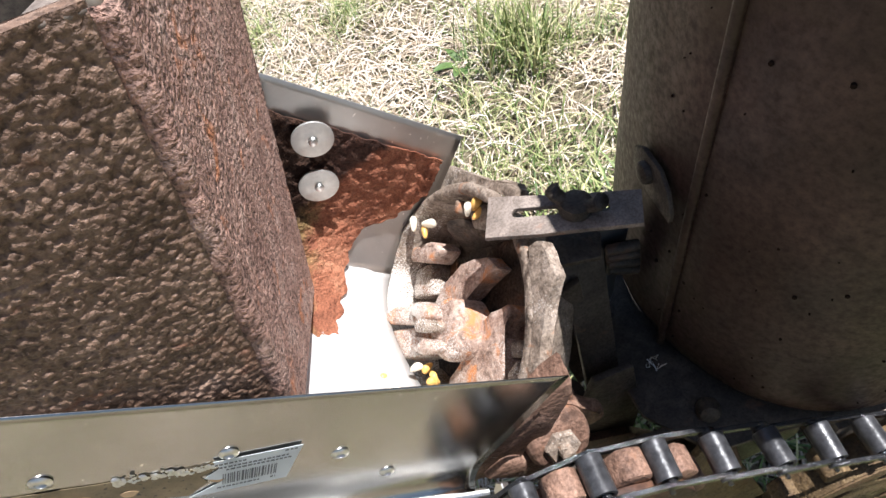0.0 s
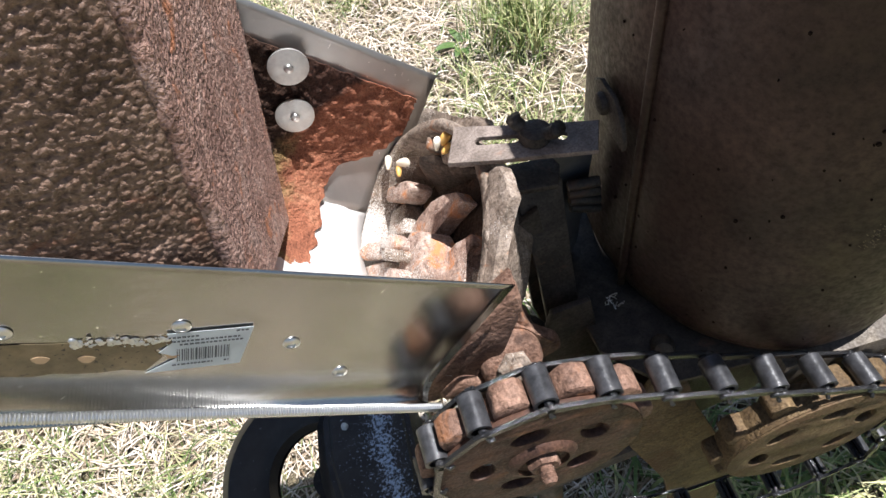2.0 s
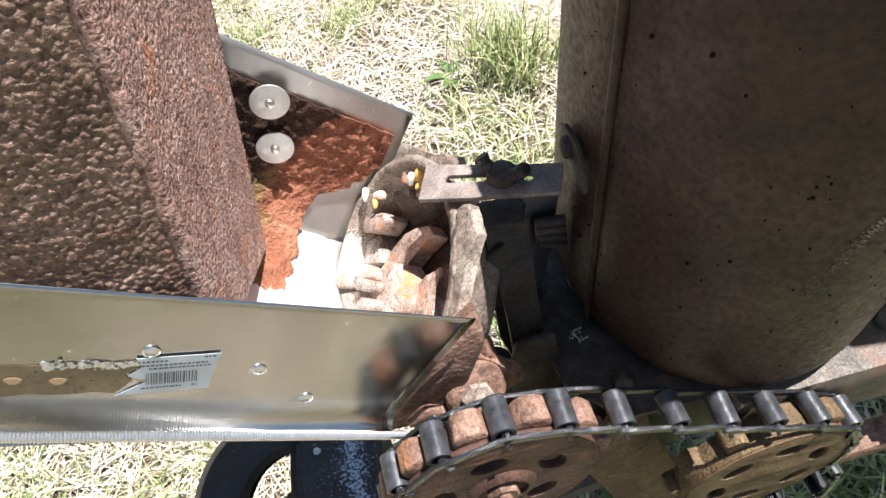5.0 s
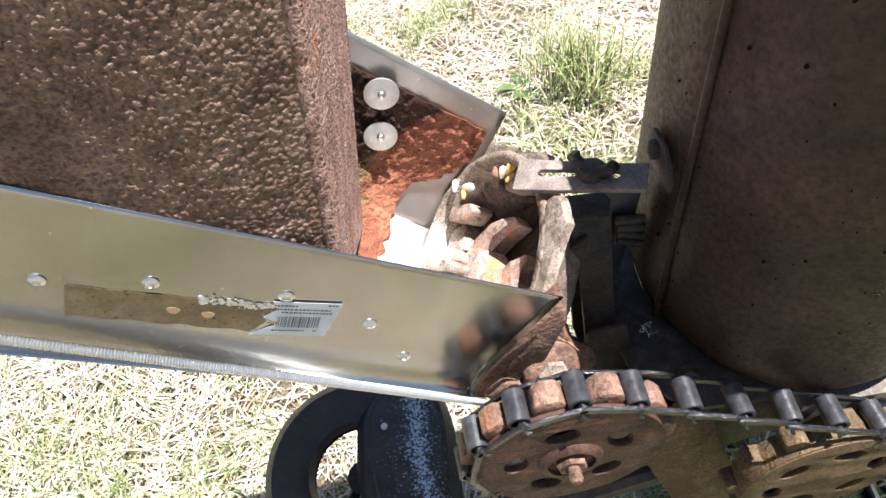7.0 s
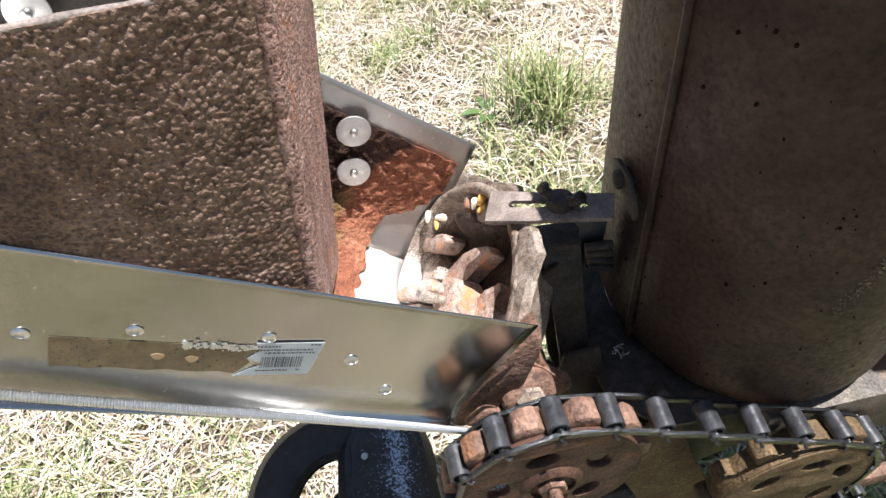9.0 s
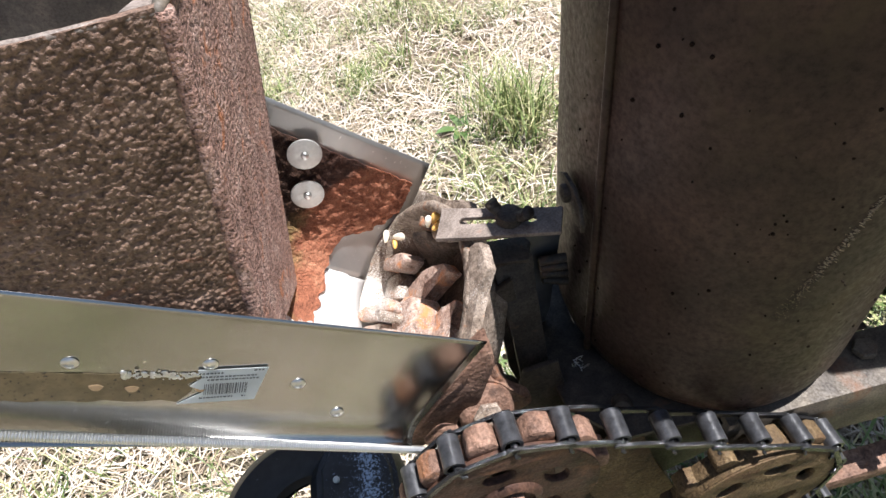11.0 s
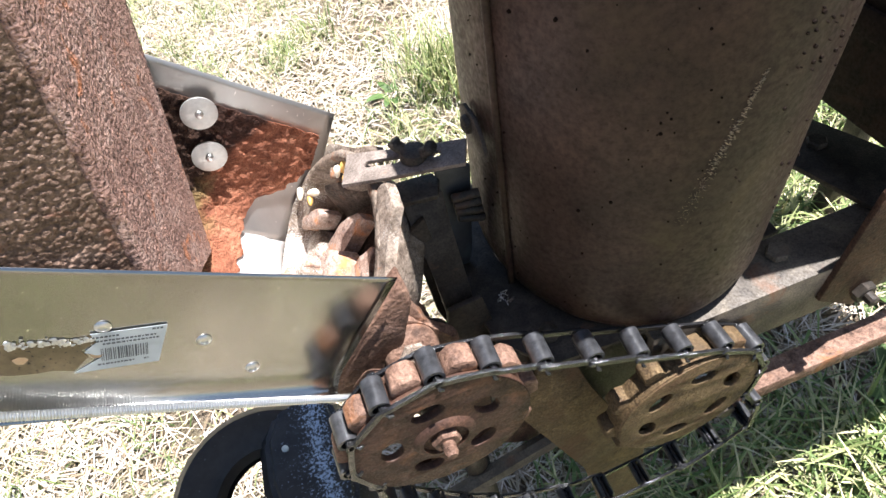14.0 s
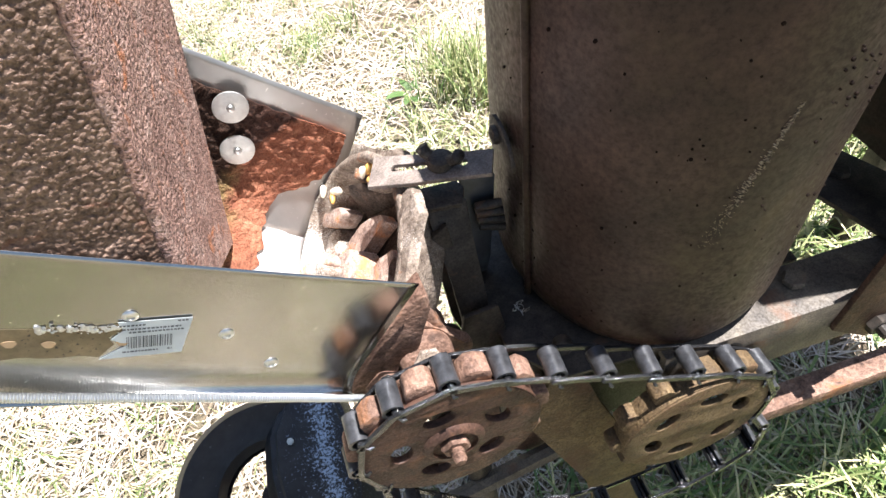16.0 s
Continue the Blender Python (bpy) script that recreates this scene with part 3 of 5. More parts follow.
def make_chute():
    root = thing("seed_chute", "new riveted aluminium sheet chute under the hopper", "chute")
    bm = grid(bmesh.new(), 60, 26, lambda u, v: chute_front(0.42 * u, 0.094 * v))
    fs = part("front_sheet", thicken(bm, 0.0008), M_ALU, root, "shiny bare aluminium sheet with barcode label", 180)
    for x, z in ((-0.111, 0.757), (-0.127, 0.803), (-0.169, 0.847), (-0.234, 0.882), (-0.285, 0.901), (-0.34, 0.925)):
        rivet(fs, (x, 0.0598 + 0.05 * x, z), (-0.05, -1, 0))
    bm = grid(bmesh.new(), 60, 24, lambda u, v: chute_back(0.42 * u, 0.096 * v))
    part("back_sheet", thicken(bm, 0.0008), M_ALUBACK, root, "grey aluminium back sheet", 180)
    bm = grid(bmesh.new(), 60, 44, lambda u, v: chute_back(0.42 * u, 0.094 + 0.194 * v) + V(0, -0.0004, -0.0004))
    roughen(bm, 0.0012, 25, 3)
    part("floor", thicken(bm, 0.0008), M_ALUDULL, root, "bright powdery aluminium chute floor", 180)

    # label, torn at one side, with its print and the dirty strip of old adhesive
    ex = V(1, 0.05, -0.42).normalized()
    ey = V(0.42, 0, 1).normalized()
    o = V(-0.2, 0.0494, 0.8195)
    bm = bmesh.new()
    prism(bm, [(0.0, 0.0), (0.047, 0.0), (0.0525, 0.0335), (0.011, 0.0335), (0.014, 0.026), (0.007, 0.018), (0.016, 0.012)], o, ex, ey, 0.0002)
    lab = part("label", bm, M_LABEL, fs, "torn pale blue-white price sticker")
    rng = random.Random(4)
    bm = bmesh.new()
    u = 0.0155
    while u < 0.041:
        w = rng.choice((0.0004, 0.0006, 0.001))
        prism(bm, [(u, 0.0085), (u + w, 0.0085), (u + w, 0.0195), (u, 0.0195)], o + V(0, -0.00035, 0), ex, ey, 0.0001)
        u += w + rng.choice((0.0004, 0.0006, 0.0009))
    for u0, u1, v in ((0.017, 0.048, 0.0228), (0.014, 0.046, 0.0258), (0.012, 0.026, 0.0293), (0.044, 0.0505, 0.0308), (0.013, 0.033, 0.0045), (0.0385, 0.041, 0.0045)):
        u = u0
        while u < u1:
            w = rng.uniform(0.001, 0.0022)
            prism(bm, [(u, v), (min(u1, u + w), v), (min(u1, u + w), v + 0.0014), (u, v + 0.0014)], o + V(0, -0.00035, 0), ex, ey, 0.0001)
            u += w + 0.0006
    tagged(part("print", bm, M_INK, lab, "grey barcode and small print"), kind="stuff")
    o, ex, ey = V(-0.2, 0.0495, 0.8195), V(1, 0.05, -0.56).normalized(), V(0.5, 0.02, 1).normalized()
    bm = bmesh.new()
    edge = [(-0.1, 0.002)] + [(-0.1 + 0.01 * i, 0.003 + 0.0012 * math.sin(i * 2.3)) for i in range(1, 11)] + [(0.008, 0.014), (0.004, 0.02), (0.012, 0.026), (0.009, 0.0325)] + [(-0.1 + 0.01 * i, 0.029 + 0.0009 * math.sin(i * 3.1)) for i in range(10, -1, -1)]
    prism(bm, edge, o + V(0, 0.0002, 0), ex, ey, 0.0002)
    part("adhesive_strip", bm, M_GLUE, fs, "dirty brown adhesive left by a torn label")
    for u, v in ((-0.045, 0.0165), (-0.026, 0.0155), (0.0125, 0.016)):
        bm = bmesh.new()
        prism(bm, [(u + 0.0036 * math.cos(a) * (1 + 0.2 * math.sin(3 * a)), v + 0.003 * math.sin(a)) for a in (2 * math.pi * i / 14 for i in range(14))], o + V(0, -0.0003, 0), ex, ey, 0.0002)
        part("paper_scrap", bm, M_TAN, fs, "tan scrap of paper")
    # smear of bright sealant between the label and the strip
    bm = bmesh.new()
    rng = random.Random(9)
    for i in range(120):
        t = rng.random()
        c = o + ex * (-0.032 + 0.043 * t) + ey * (0.0285 + rng.gauss(0, 0.0017)) + V(0, -0.0001, 0)
        r = rng.uniform(0.0003, 0.0011)
        lathe(bm, [(r * 1.5, 0), (r, r * 0.5), (r * 0.3, r * 0.7)], c, (rng.uniform(-0.3, 0.3), -1, rng.uniform(-0.3, 0.3)), 7)
    tagged(part("sealant_smear", bm, M_ZINC, fs, "bright crumpled foil smear"), kind="stuff")

    # what is left of the old rusty wall, riveted to the back sheet
    def right_edge(h):
        return 0.010 + 0.010 * max(0, noise.noise(V(h * 60, 3.2, 0))) + 0.006 * noise.noise(V(h * 170, 1.2, 0)) + 0.016 * math.exp(-((h - 0.082) / 0.016) ** 2) + max(0, h - 0.055) * 0.40

    def panel(u, v):
        h = 0.017 + 0.125 * v + (0.012 * noise.noise(V(u * 14, 2.5, 0)) + 0.008 * noise.noise(V(u * 45, 7.7, 0))) * max(0, v - 0.75) * 4
        k = max(0, min(1, (v - 0.12) / 0.2))
        q0 = right_edge(h) * k + (0.0085 + 0.002 * noise.noise(V(v * 90, 0, 0))) * (1 - k)
        q = q0 + (0.24 - q0) * u ** 1.25
        p = chute_back(q, h)
        lift = 0.0035 + 0.0022 * noise.noise(p * 120) + 0.0012 * noise.noise(p * 330)
        return p + V(0, -lift - 0.010 * v * v, lift * 0.3 * v)

    bm = slab(bmesh.new(), 150, 120, panel, (0, 0.0022, -0.0008), 40, 40)
    part("old_panel", bm, M_ORANGE, root, "torn flaking orange rusted steel panel", 180)
    for c in (V(-0.0985, 0.2775, 0.819), V(-0.1065, 0.2765, 0.7755)):
        bm = bmesh.new()
        bm2 = cut_plate(circle(0.0150, 40), [circle(0.003, 14)], 0.0014, frame_m(c + V(0, -0.002, 0), (1, 0, 0), (0, 0.05, 1)), 0.0002)
        bm.free()
        w = part("washer", bm2, M_WASH, root, "large flat galvanised washer")
        bm = bmesh.new()
        lathe(bm, [(0.0027, -0.004), (0.0027, 0.0022), (0.0036, 0.0023), (0.0031, 0.0042), (0.0012, 0.0049)], c + V(0, -0.002, 0), (0, -1, 0.05), 16)
        part("rivet", bm, M_ZINC, w, "bright rivet tail")
    return root


def make_rod():
    root = thing("threaded_rod", "zinc-plated threaded rod along the chute's lower edge", "threaded rod")
    a, b = V(-0.058, 0.0455, 0.687), V(-0.43, 0.0288, 0.9546)
    d = (b - a).normalized()
    x, y, _ = basis(d)
    n, seg = 520, 10
    bm = bmesh.new()
    L = (b - a).length
    prof = []
    for i in range(n + 1):
        s = L * i / n
        prof.append((0.0034 if i % 2 else 0.0027, s))
    lathe(bm, prof, a, d, seg)
    part("thread", bm, M_ZINC, root, smooth=0)
    bm = bmesh.new()
    hexnut(bm, a + V(0.012, 0, -0.0083), d, 0.0062, 0.006)
    part("nut", bm, M_ZINC, root)
    return root


# ---------------------------------------------------------------- seed plate and housing
PC = V(-0.045, 0.176, 0.693)
PN = V(-0.81, 0, 0.59).normalized()
PU = V(0, 1, 0)
PW = PU.cross(PN) * -1


def plate_pt(r, a, h=0.0):
    return PC + (PU * math.cos(a) + V(0.59, 0, 0.81).normalized() * math.sin(a)) * r + PN * h


PV = V(0.59, 0, 0.81).normalized()


def cast(bm, poly, h0, h1, bevel=0.002, rough=0.0009, seed=1.0):
    """A cast piece standing on the plate: an outline in the plate's plane between two heights over it."""
    sgn = 1 if PU.cross(PV).dot(PN) > 0 else -1
    if sgn > 0:
        prism(bm, poly, PC + PN * h0, PU, PV, h1 - h0, bevel)
    else:
        prism(bm, poly, PC + PN * h1, PU, PV, h1 - h0, bevel)
    bmesh.ops.subdivide_edges(bm, edges=[e for e in bm.edges if e.calc_length() > 0.012], cuts=2, use_grid_fill=True)
    roughen(bm, rough, 90, seed, rough * 0.5, 260)
    return bm


def make_housing():
    root = thing("seed_plate_housing", "rusty cast-iron round housing of the seed plate", "cast-iron housing")
    bm = bmesh.new()
    lathe(bm, [(0.03, -0.046), (0.082, -0.046), (0.093, -0.034), (0.0985, 0.000), (0.100, 0.003), (0.1065, 0.003), (0.108, 0.0), (0.1065, -0.010), (0.098, -0.024), (0.088, -0.050), (0.03, -0.053)], PC + PU * 0.002 - PV * 0.002, PN, 96, (0, 1, 0))
    roughen(bm, 0.0010, 60, 1, 0.0006, 250)
    part("ring", bm, M_CAST, root, smooth=180)
    # wide flange toward the grass side, with a square lug
    inner = [(0.1045 * math.cos(a), 0.1045 * math.sin(a)) for a in (0.12 + 0.1 * i for i in range(12))]
    outer = [(0.036, 0.107), (0.0475, 0.1075), (0.0585, 0.0990), (0.0605, 0.0945), (0.0735, 0.0850), (0.114, 0.0605), (0.130, 0.0500), (0.130, 0.012)]
    part("flange", cast(bmesh.new(), inner + outer, -0.026, -0.016, 0.0015, 0.0007, 4), M_CAST, root, smooth=45)
    part("lug", cast(bmesh.new(), [(0.030, 0.100), (0.036, 0.110), (0.047, 0.106), (0.046, 0.098)], -0.024, -0.008, 0.002, 0.0006, 5), M_CAST, root, smooth=45)
    # stout post on the bin side of the ring
    left = [(-0.0208, 0.1146), (-0.0190, 0.1066), (-0.0285, 0.1045), (-0.0295, 0.0942), (-0.0468, 0.0874), (-0.0639, 0.0756), (-0.0836, 0.0559), (-0.0950, 0.0300)]
    right = [(-0.1040, 0.0400), (-0.0940, 0.0700), (-0.0760, 0.0840), (-0.0610, 0.0980), (-0.0519, 0.1173), (-0.0456, 0.1180), (-0.0332, 0.1167), (-0.0266, 0.1207)]
    part("post", cast(bmesh.new(), left + right, -0.007, 0.003, 0.0018, 0.0006, 8), M_CAST, root, smooth=45)
    # casting below the front sheet's end, and its foot
    bm = bmesh.new()
    prism(bm, [(0.0065, 0.775), (0.0090, 0.745), (-0.003, 0.705), (-0.030, 0.675), (-0.048, 0.652), (-0.074, 0.655), (-0.07, 0.686), (-0.03, 0.734)], (0, 0.085, 0), (1, 0, 0), (0, 0, 1), 0.02, 0.004)
    bmesh.ops.subdivide_edges(bm, edges=[e for e in bm.edges if e.calc_length() > 0.012], cuts=3, use_grid_fill=True)
    roughen(bm, 0.0014, 80, 3, 0.0007, 240)
    part("foot", bm, M_TOOTH, root, smooth=50)
    # rounded shoulder beside the foot
    bm = bmesh.new()
    prism(bm, [(0.004, 0.738), (0.012, 0.708), (0.026, 0.674), (0.022, 0.660), (0.0, 0.676), (-0.006, 0.708)], (0, 0.112, 0), (1, 0, 0), (0, 0, 1), 0.026, 0.005, 3)
    roughen(bm, 0.001, 90, 6, 0.0006, 240)
    part("shoulder", bm, M_TOOTH, root, smooth=60)
    return root


def make_seed_plate():
    root = thing("seed_plate", "rusty cast seed plate with curved fingers and wing nut", "seed plate")
    # base disc coloured dark to stand in for shadow under the blades
    bm = bmesh.new()
    lathe(bm, [(0.004, -0.0445), (0.080, -0.0445), (0.082, -0.042), (0.080, -0.038), (0.004, -0.037)], PC, PN, 56, (0, 1, 0))
    roughen(bm, 0.0009, 80, 6)
    part("base_disc", bm, M_CASTDARK, root, smooth=60)
    # the two curved blades of the spiral cam
    up = [(0.0354, -0.0447), (0.0441, -0.0334), (0.0486, -0.0124), (0.0466, 0.0152), (0.0385, 0.0326), (0.0266, 0.0479), (0.0103, 0.0534), (0.0150, 0.0357), (0.0180, 0.0198), (0.0170, 0.0030), (0.0124, -0.0170)]
    part("cam_blade", cast(bmesh.new(), up, -0.034, -0.019, 0.0018, 0.0008, 4), M_CASTRED, root, "rust-red curved blade dusted with powder", 40)
    low = [(-0.010, 0.006), (-0.0143, 0.0311), (-0.0205, 0.0499), (-0.0294, 0.0474), (-0.0302, 0.0375), (-0.0599, 0.0175), (-0.068, -0.015), (-0.058, -0.048), (-0.036, -0.060), (-0.0235, -0.0425), (-0.0216, -0.0071)]
    part("cam_blade", cast(bmesh.new(), low, -0.043, -0.017, 0.0018, 0.0008, 7), M_CASTRED, root, "rust-red curved blade dusted with powder", 40)
    bm = bmesh.new()
    lathe(bm, [(0.004, -0.026), (0.0240, -0.026), (0.0245, -0.003), (0.0225, 0.001), (0.0185, 0.003), (0.016, 0.0035), (0.004, 0.0035)], PC + PU * -0.005 - PV * 0.004, PN, 40, (0, 1, 0))
    roughen(bm, 0.0012, 90, 2, 0.0006, 240)
    part("hub", bm, M_CASTRED, root, "rust-red round hub", 60)
    # cells and fingers round the rim
    for poly, h0, h1, mat, name in (
            ([(0.0965, -0.0215), (0.086, -0.003), (0.0736, 0.0113), (0.0629, 0.0141), (0.0642, -0.0043), (0.0880, -0.0297)], -0.030, -0.0065, M_CASTRED, "cup"),
            ([(0.0900, -0.0420), (0.0782, -0.0175), (0.0510, -0.0294), (0.0700, -0.0590)], -0.043, -0.019, M_CAST, "finger"),
            ([(0.0757, 0.0580), (0.0700, 0.0640), (0.0610, 0.0570), (0.0660, 0.0510)], -0.043, 0.000, M_CAST, "finger"),
            ([(0.0630, 0.0620), (0.0520, 0.0790), (0.0350, 0.0760), (0.0440, 0.0580)], -0.040, -0.0065, M_CAST, "cup"),
            ([(0.0600, -0.0760), (0.0530, -0.0520), (0.0350, -0.0250), (0.0185, -0.0300), (0.0415, -0.0620)], -0.020, 0.010, M_CASTRED, "finger"),
            ([(0.0430, -0.0720), (0.0200, -0.0365), (-0.0020, -0.0445), (0.0115, -0.0710)], -0.030, 0.006, M_CASTRED, "finger"),
            ([(-0.0349, 0.0250), (-0.0450, 0.0400), (-0.0560, 0.0350), (-0.0450, 0.0180)], -0.043, -0.024, M_CAST, "cup"),
            ([(-0.0640, 0.0250), (-0.0620, 0.0420), (-0.0750, 0.0360), (-0.0770, 0.0200)], -0.043, -0.012, M_CAST, "finger"),
            ([(-0.0600, -0.0450), (-0.0420, -0.0680), (-0.0560, -0.0720), (-0.0760, -0.0480)], -0.043, -0.010, M_CAST, "finger"),
            ([(0.0100, -0.0780), (-0.0150, -0.0640), (-0.0240, -0.0760), (0.0020, -0.0870)], -0.043, -0.012, M_CAST, "finger")):
        part(name, cast(bmesh.new(), poly, h0, h1, 0.003, 0.0009, h1 * 900 + 3), mat, root, smooth=50)
    # tall pyramid-like cell wall
    bm = bmesh.new()
    for u, v, h in ((0.088, 0.022, -0.043), (0.070, 0.004, -0.043), (0.056, 0.026, -0.043), (0.044, 0.042, -0.043), (0.030, 0.070, -0.043), (0.060, 0.066, -0.043),
                    (0.0655, 0.0440, 0.001), (0.0685, 0.0320, -0.006), (0.060, 0.053, -0.006), (0.046, 0.052, -0.022)):
        bm.verts.new(PC + PU * u + PV * v + PN * h)
    bmesh.ops.convex_hull(bm, input=bm.verts[:])
    bmesh.ops.delete(bm, geom=[v for v in bm.verts if not v.link_faces], context="VERTS")
    bmesh.ops.subdivide_edges(bm, edges=bm.edges[:], cuts=4, use_grid_fill=True)
    roughen(bm, 0.0013, 70, 6, 0.0006, 240)
    part("cell_wall", bm, M_CASTDARK, root, smooth=40)
    # wing nut: two knuckles beside the bolt
    for poly in ([(0.032, -0.0212), (0.0218, -0.0037), (0.0071, 0.0034), (0.0014, -0.0028), (0.0120, -0.0150), (0.0235, -0.0245)],
                 [(0.0086, -0.0335), (-0.004, -0.0180), (-0.0130, -0.0074), (-0.0224, -0.0047), (-0.0200, -0.0150), (-0.0137, -0.0255), (-0.0006, -0.0390)]):
        part("knuckle", cast(bmesh.new(), poly, 0.000, 0.016, 0.004, 0.0006, poly[0][0] * 100), M_CASTRED, root, smooth=70)
    bm = bmesh.new()
    lathe(bm, [(0.0052, 0.003)] + [(0.0052 if i % 2 else 0.0044, 0.009 + 0.0011 * i) for i in range(14)] + [(0.003, 0.0250)], PC + PU * -0.001 - PV * 0.006, PN, 16, (0, 1, 0))
    part("bolt", bm, M_CAST, root, smooth=20)
    return root


def kernel(c, axis, mat, size=1.0, label="yellow corn kernel resting on a rusty cup"):
    bm = bmesh.new()
    x, y, z = basis(axis)
    s = size
    for i in range(1):
        lathe(bm, [(0.0006 * s, -0.0058 * s), (0.0021 * s, -0.005 * s), (0.0034 * s, -0.002 * s), (0.0042 * s, 0.0015 * s), (0.004 * s, 0.0042 * s), (0.0026 * s, 0.0056 * s), (0.0006 * s, 0.0052 * s)], (0, 0, 0), axis, 14)
    for v in bm.verts:
        k = v.co.dot(x)
        v.co -= x * k * 0.32
        v.co += Vector(c)
    tagged(mesh_object("corn_kernel", bm, mat, smooth=180), label, "corn kernel", "corn kernels in the seed plate")


def make_kernels():
    k1, k2 = V(-0.037, 0.268, 0.702), V(-0.003, 0.227, 0.752)
    kernel(k1 + V(-0.008, 0.004, 0.0), (0.3, 1, 0.3), M_CORNW, 1.15, "pale corn kernel resting on a rusty cup")
    kernel(k1 + V(0.004, -0.002, 0.002), (1, -0.5, 0.3), M_CORNW, 1.1, "pale corn kernel resting on a rusty cup")
    kernel(k1 + V(-0.001, -0.004, -0.005), (0.2, 1, 0.1), M_CORN)
    kernel(k2 + V(-0.003, 0.0, 0.0), (0.2, 0.3, 1), M_CORNW, 1.0, "pale corn kernel resting on a rusty cup")
    kernel(k2 + V(0.004, 0.002, 0.001), (0.6, 0.1, 1), M_CORN, 1.1)
    kernel(k2 + V(0.004, -0.002, -0.006), (1, 0.5, 0.2), M_CORN)
    rng = random.Random(3)
    for i in range(9):
        c = V(-0.088, 0.145, 0.668) + V(rng.uniform(-0.02, 0.02), rng.uniform(-0.018, 0.018), rng.uniform(-0.004, 0.006))
        kernel(c, (rng.uniform(-1, 1), rng.uniform(-1, 1), 0.5), M_CORN if i % 3 else M_CORNW, 1.0, "corn kernel lying on the chute floor")


# ---------------------------------------------------------------- bracket between housing and bin
def make_bracket():
    root = thing("slotted_bracket", "flat slotted steel bracket bolted between housing and bin", "bracket")
    o = V(-0.001, 0.187, 0.784)
    ex = (V(0.0935, 0.1455, 0.798) - o).normalized()
    ey = V(0, 1, 0) - ex * ex.y
    ey.normalize()
    m = frame_m(o, ex, ey)

    def slot(u0, u1, v, r):
        return [(u0 + r * math.cos(a), v + r * math.sin(a)) for a in (math.pi / 2 + math.pi * i / 8 for i in range(9))] + [(u1 + r * math.cos(a), v + r * math.sin(a)) for a in (-math.pi / 2 + math.pi * i / 8 for i in range(9))]
    bm = cut_plate([(0, -0.0165), (0.036, -0.0165), (0.06, -0.0150), (0.1, -0.0135), (0.1, 0.0125), (0.06, 0.013), (0.0, 0.0165)],
                   [slot(0.020, 0.044, 0.0015, 0.0042), circle(0.0042, 14, (0.077, 0.001))], 0.003, m, 0.0006)
    strap = part("strap", bm, M_SILL, root, "grey worn strap with a long slot")
    # turned-up tab with its bolt against the bin
    bm = bmesh.new()
    tab = [(-0.015, -0.003), (0.014, -0.003), (0.034, 0.006), (0.036, 0.019), (0.026, 0.026), (0.004, 0.026), (-0.008, 0.017), (-0.015, 0.005)]
    prism(bm, tab, V(0.0995, 0.146, 0.797), (0, 1, 0), (0.0, 0.0, 1), 0.0035, 0.0008)
    part("tab", bm, M_DARK, root)
    bm = bmesh.new()
    lathe(bm, [(0.008, 0), (0.008, 0.002), (0.007, 0.004), (0.003, 0.0054)], V(0.0993, 0.163, 0.810), (-1, 0, 0), 24)
    part("bolt_head", bm, M_DARK, root, smooth=40)
    # wing nut on the slot
    c = o + ex * 0.0585 + ey * 0.001 + V(0, 0, 0.0022)
    bm = bmesh.new()
    lathe(bm, [(0.0115, 0), (0.0105, 0.007), (0.008, 0.009), (0.004, 0.009)], c, (0, 0, 1), 20)
    wn_ = part("wing_nut", bm, M_DARK, root, "dark iron wing nut", 40)
    for sgn in (-1, 1):
        bm = bmesh.new()
        d = V(0.73, -0.68, 0.06).normalized()
        tube(bm, [c + V(0, 0, 0.004), c + d * sgn * 0.008 + V(0, 0, 0.0055), c + d * sgn * 0.014 + V(0, 0, 0.009), c + d * sgn * 0.0165 + V(0, 0, 0.0135)], lambda t: 0.0045 + 0.0018 * t, 12, squash=0.8)
        part("wing", bm, M_DARK, wn_, smooth=180)
    # second plate under it, the bent head of the upright
    bm = bmesh.new()
    prism(bm, [(0.0300, 0.142), (0.0600, 0.138), (0.0675, 0.156), (0.0640, 0.166), (0.0325, 0.168)], (0, 0, 0.7665), (1, 0, 0), (0, 1, 0), 0.005, 0.0015)
    part("under_strap", bm, M_DARK, root)
    return root


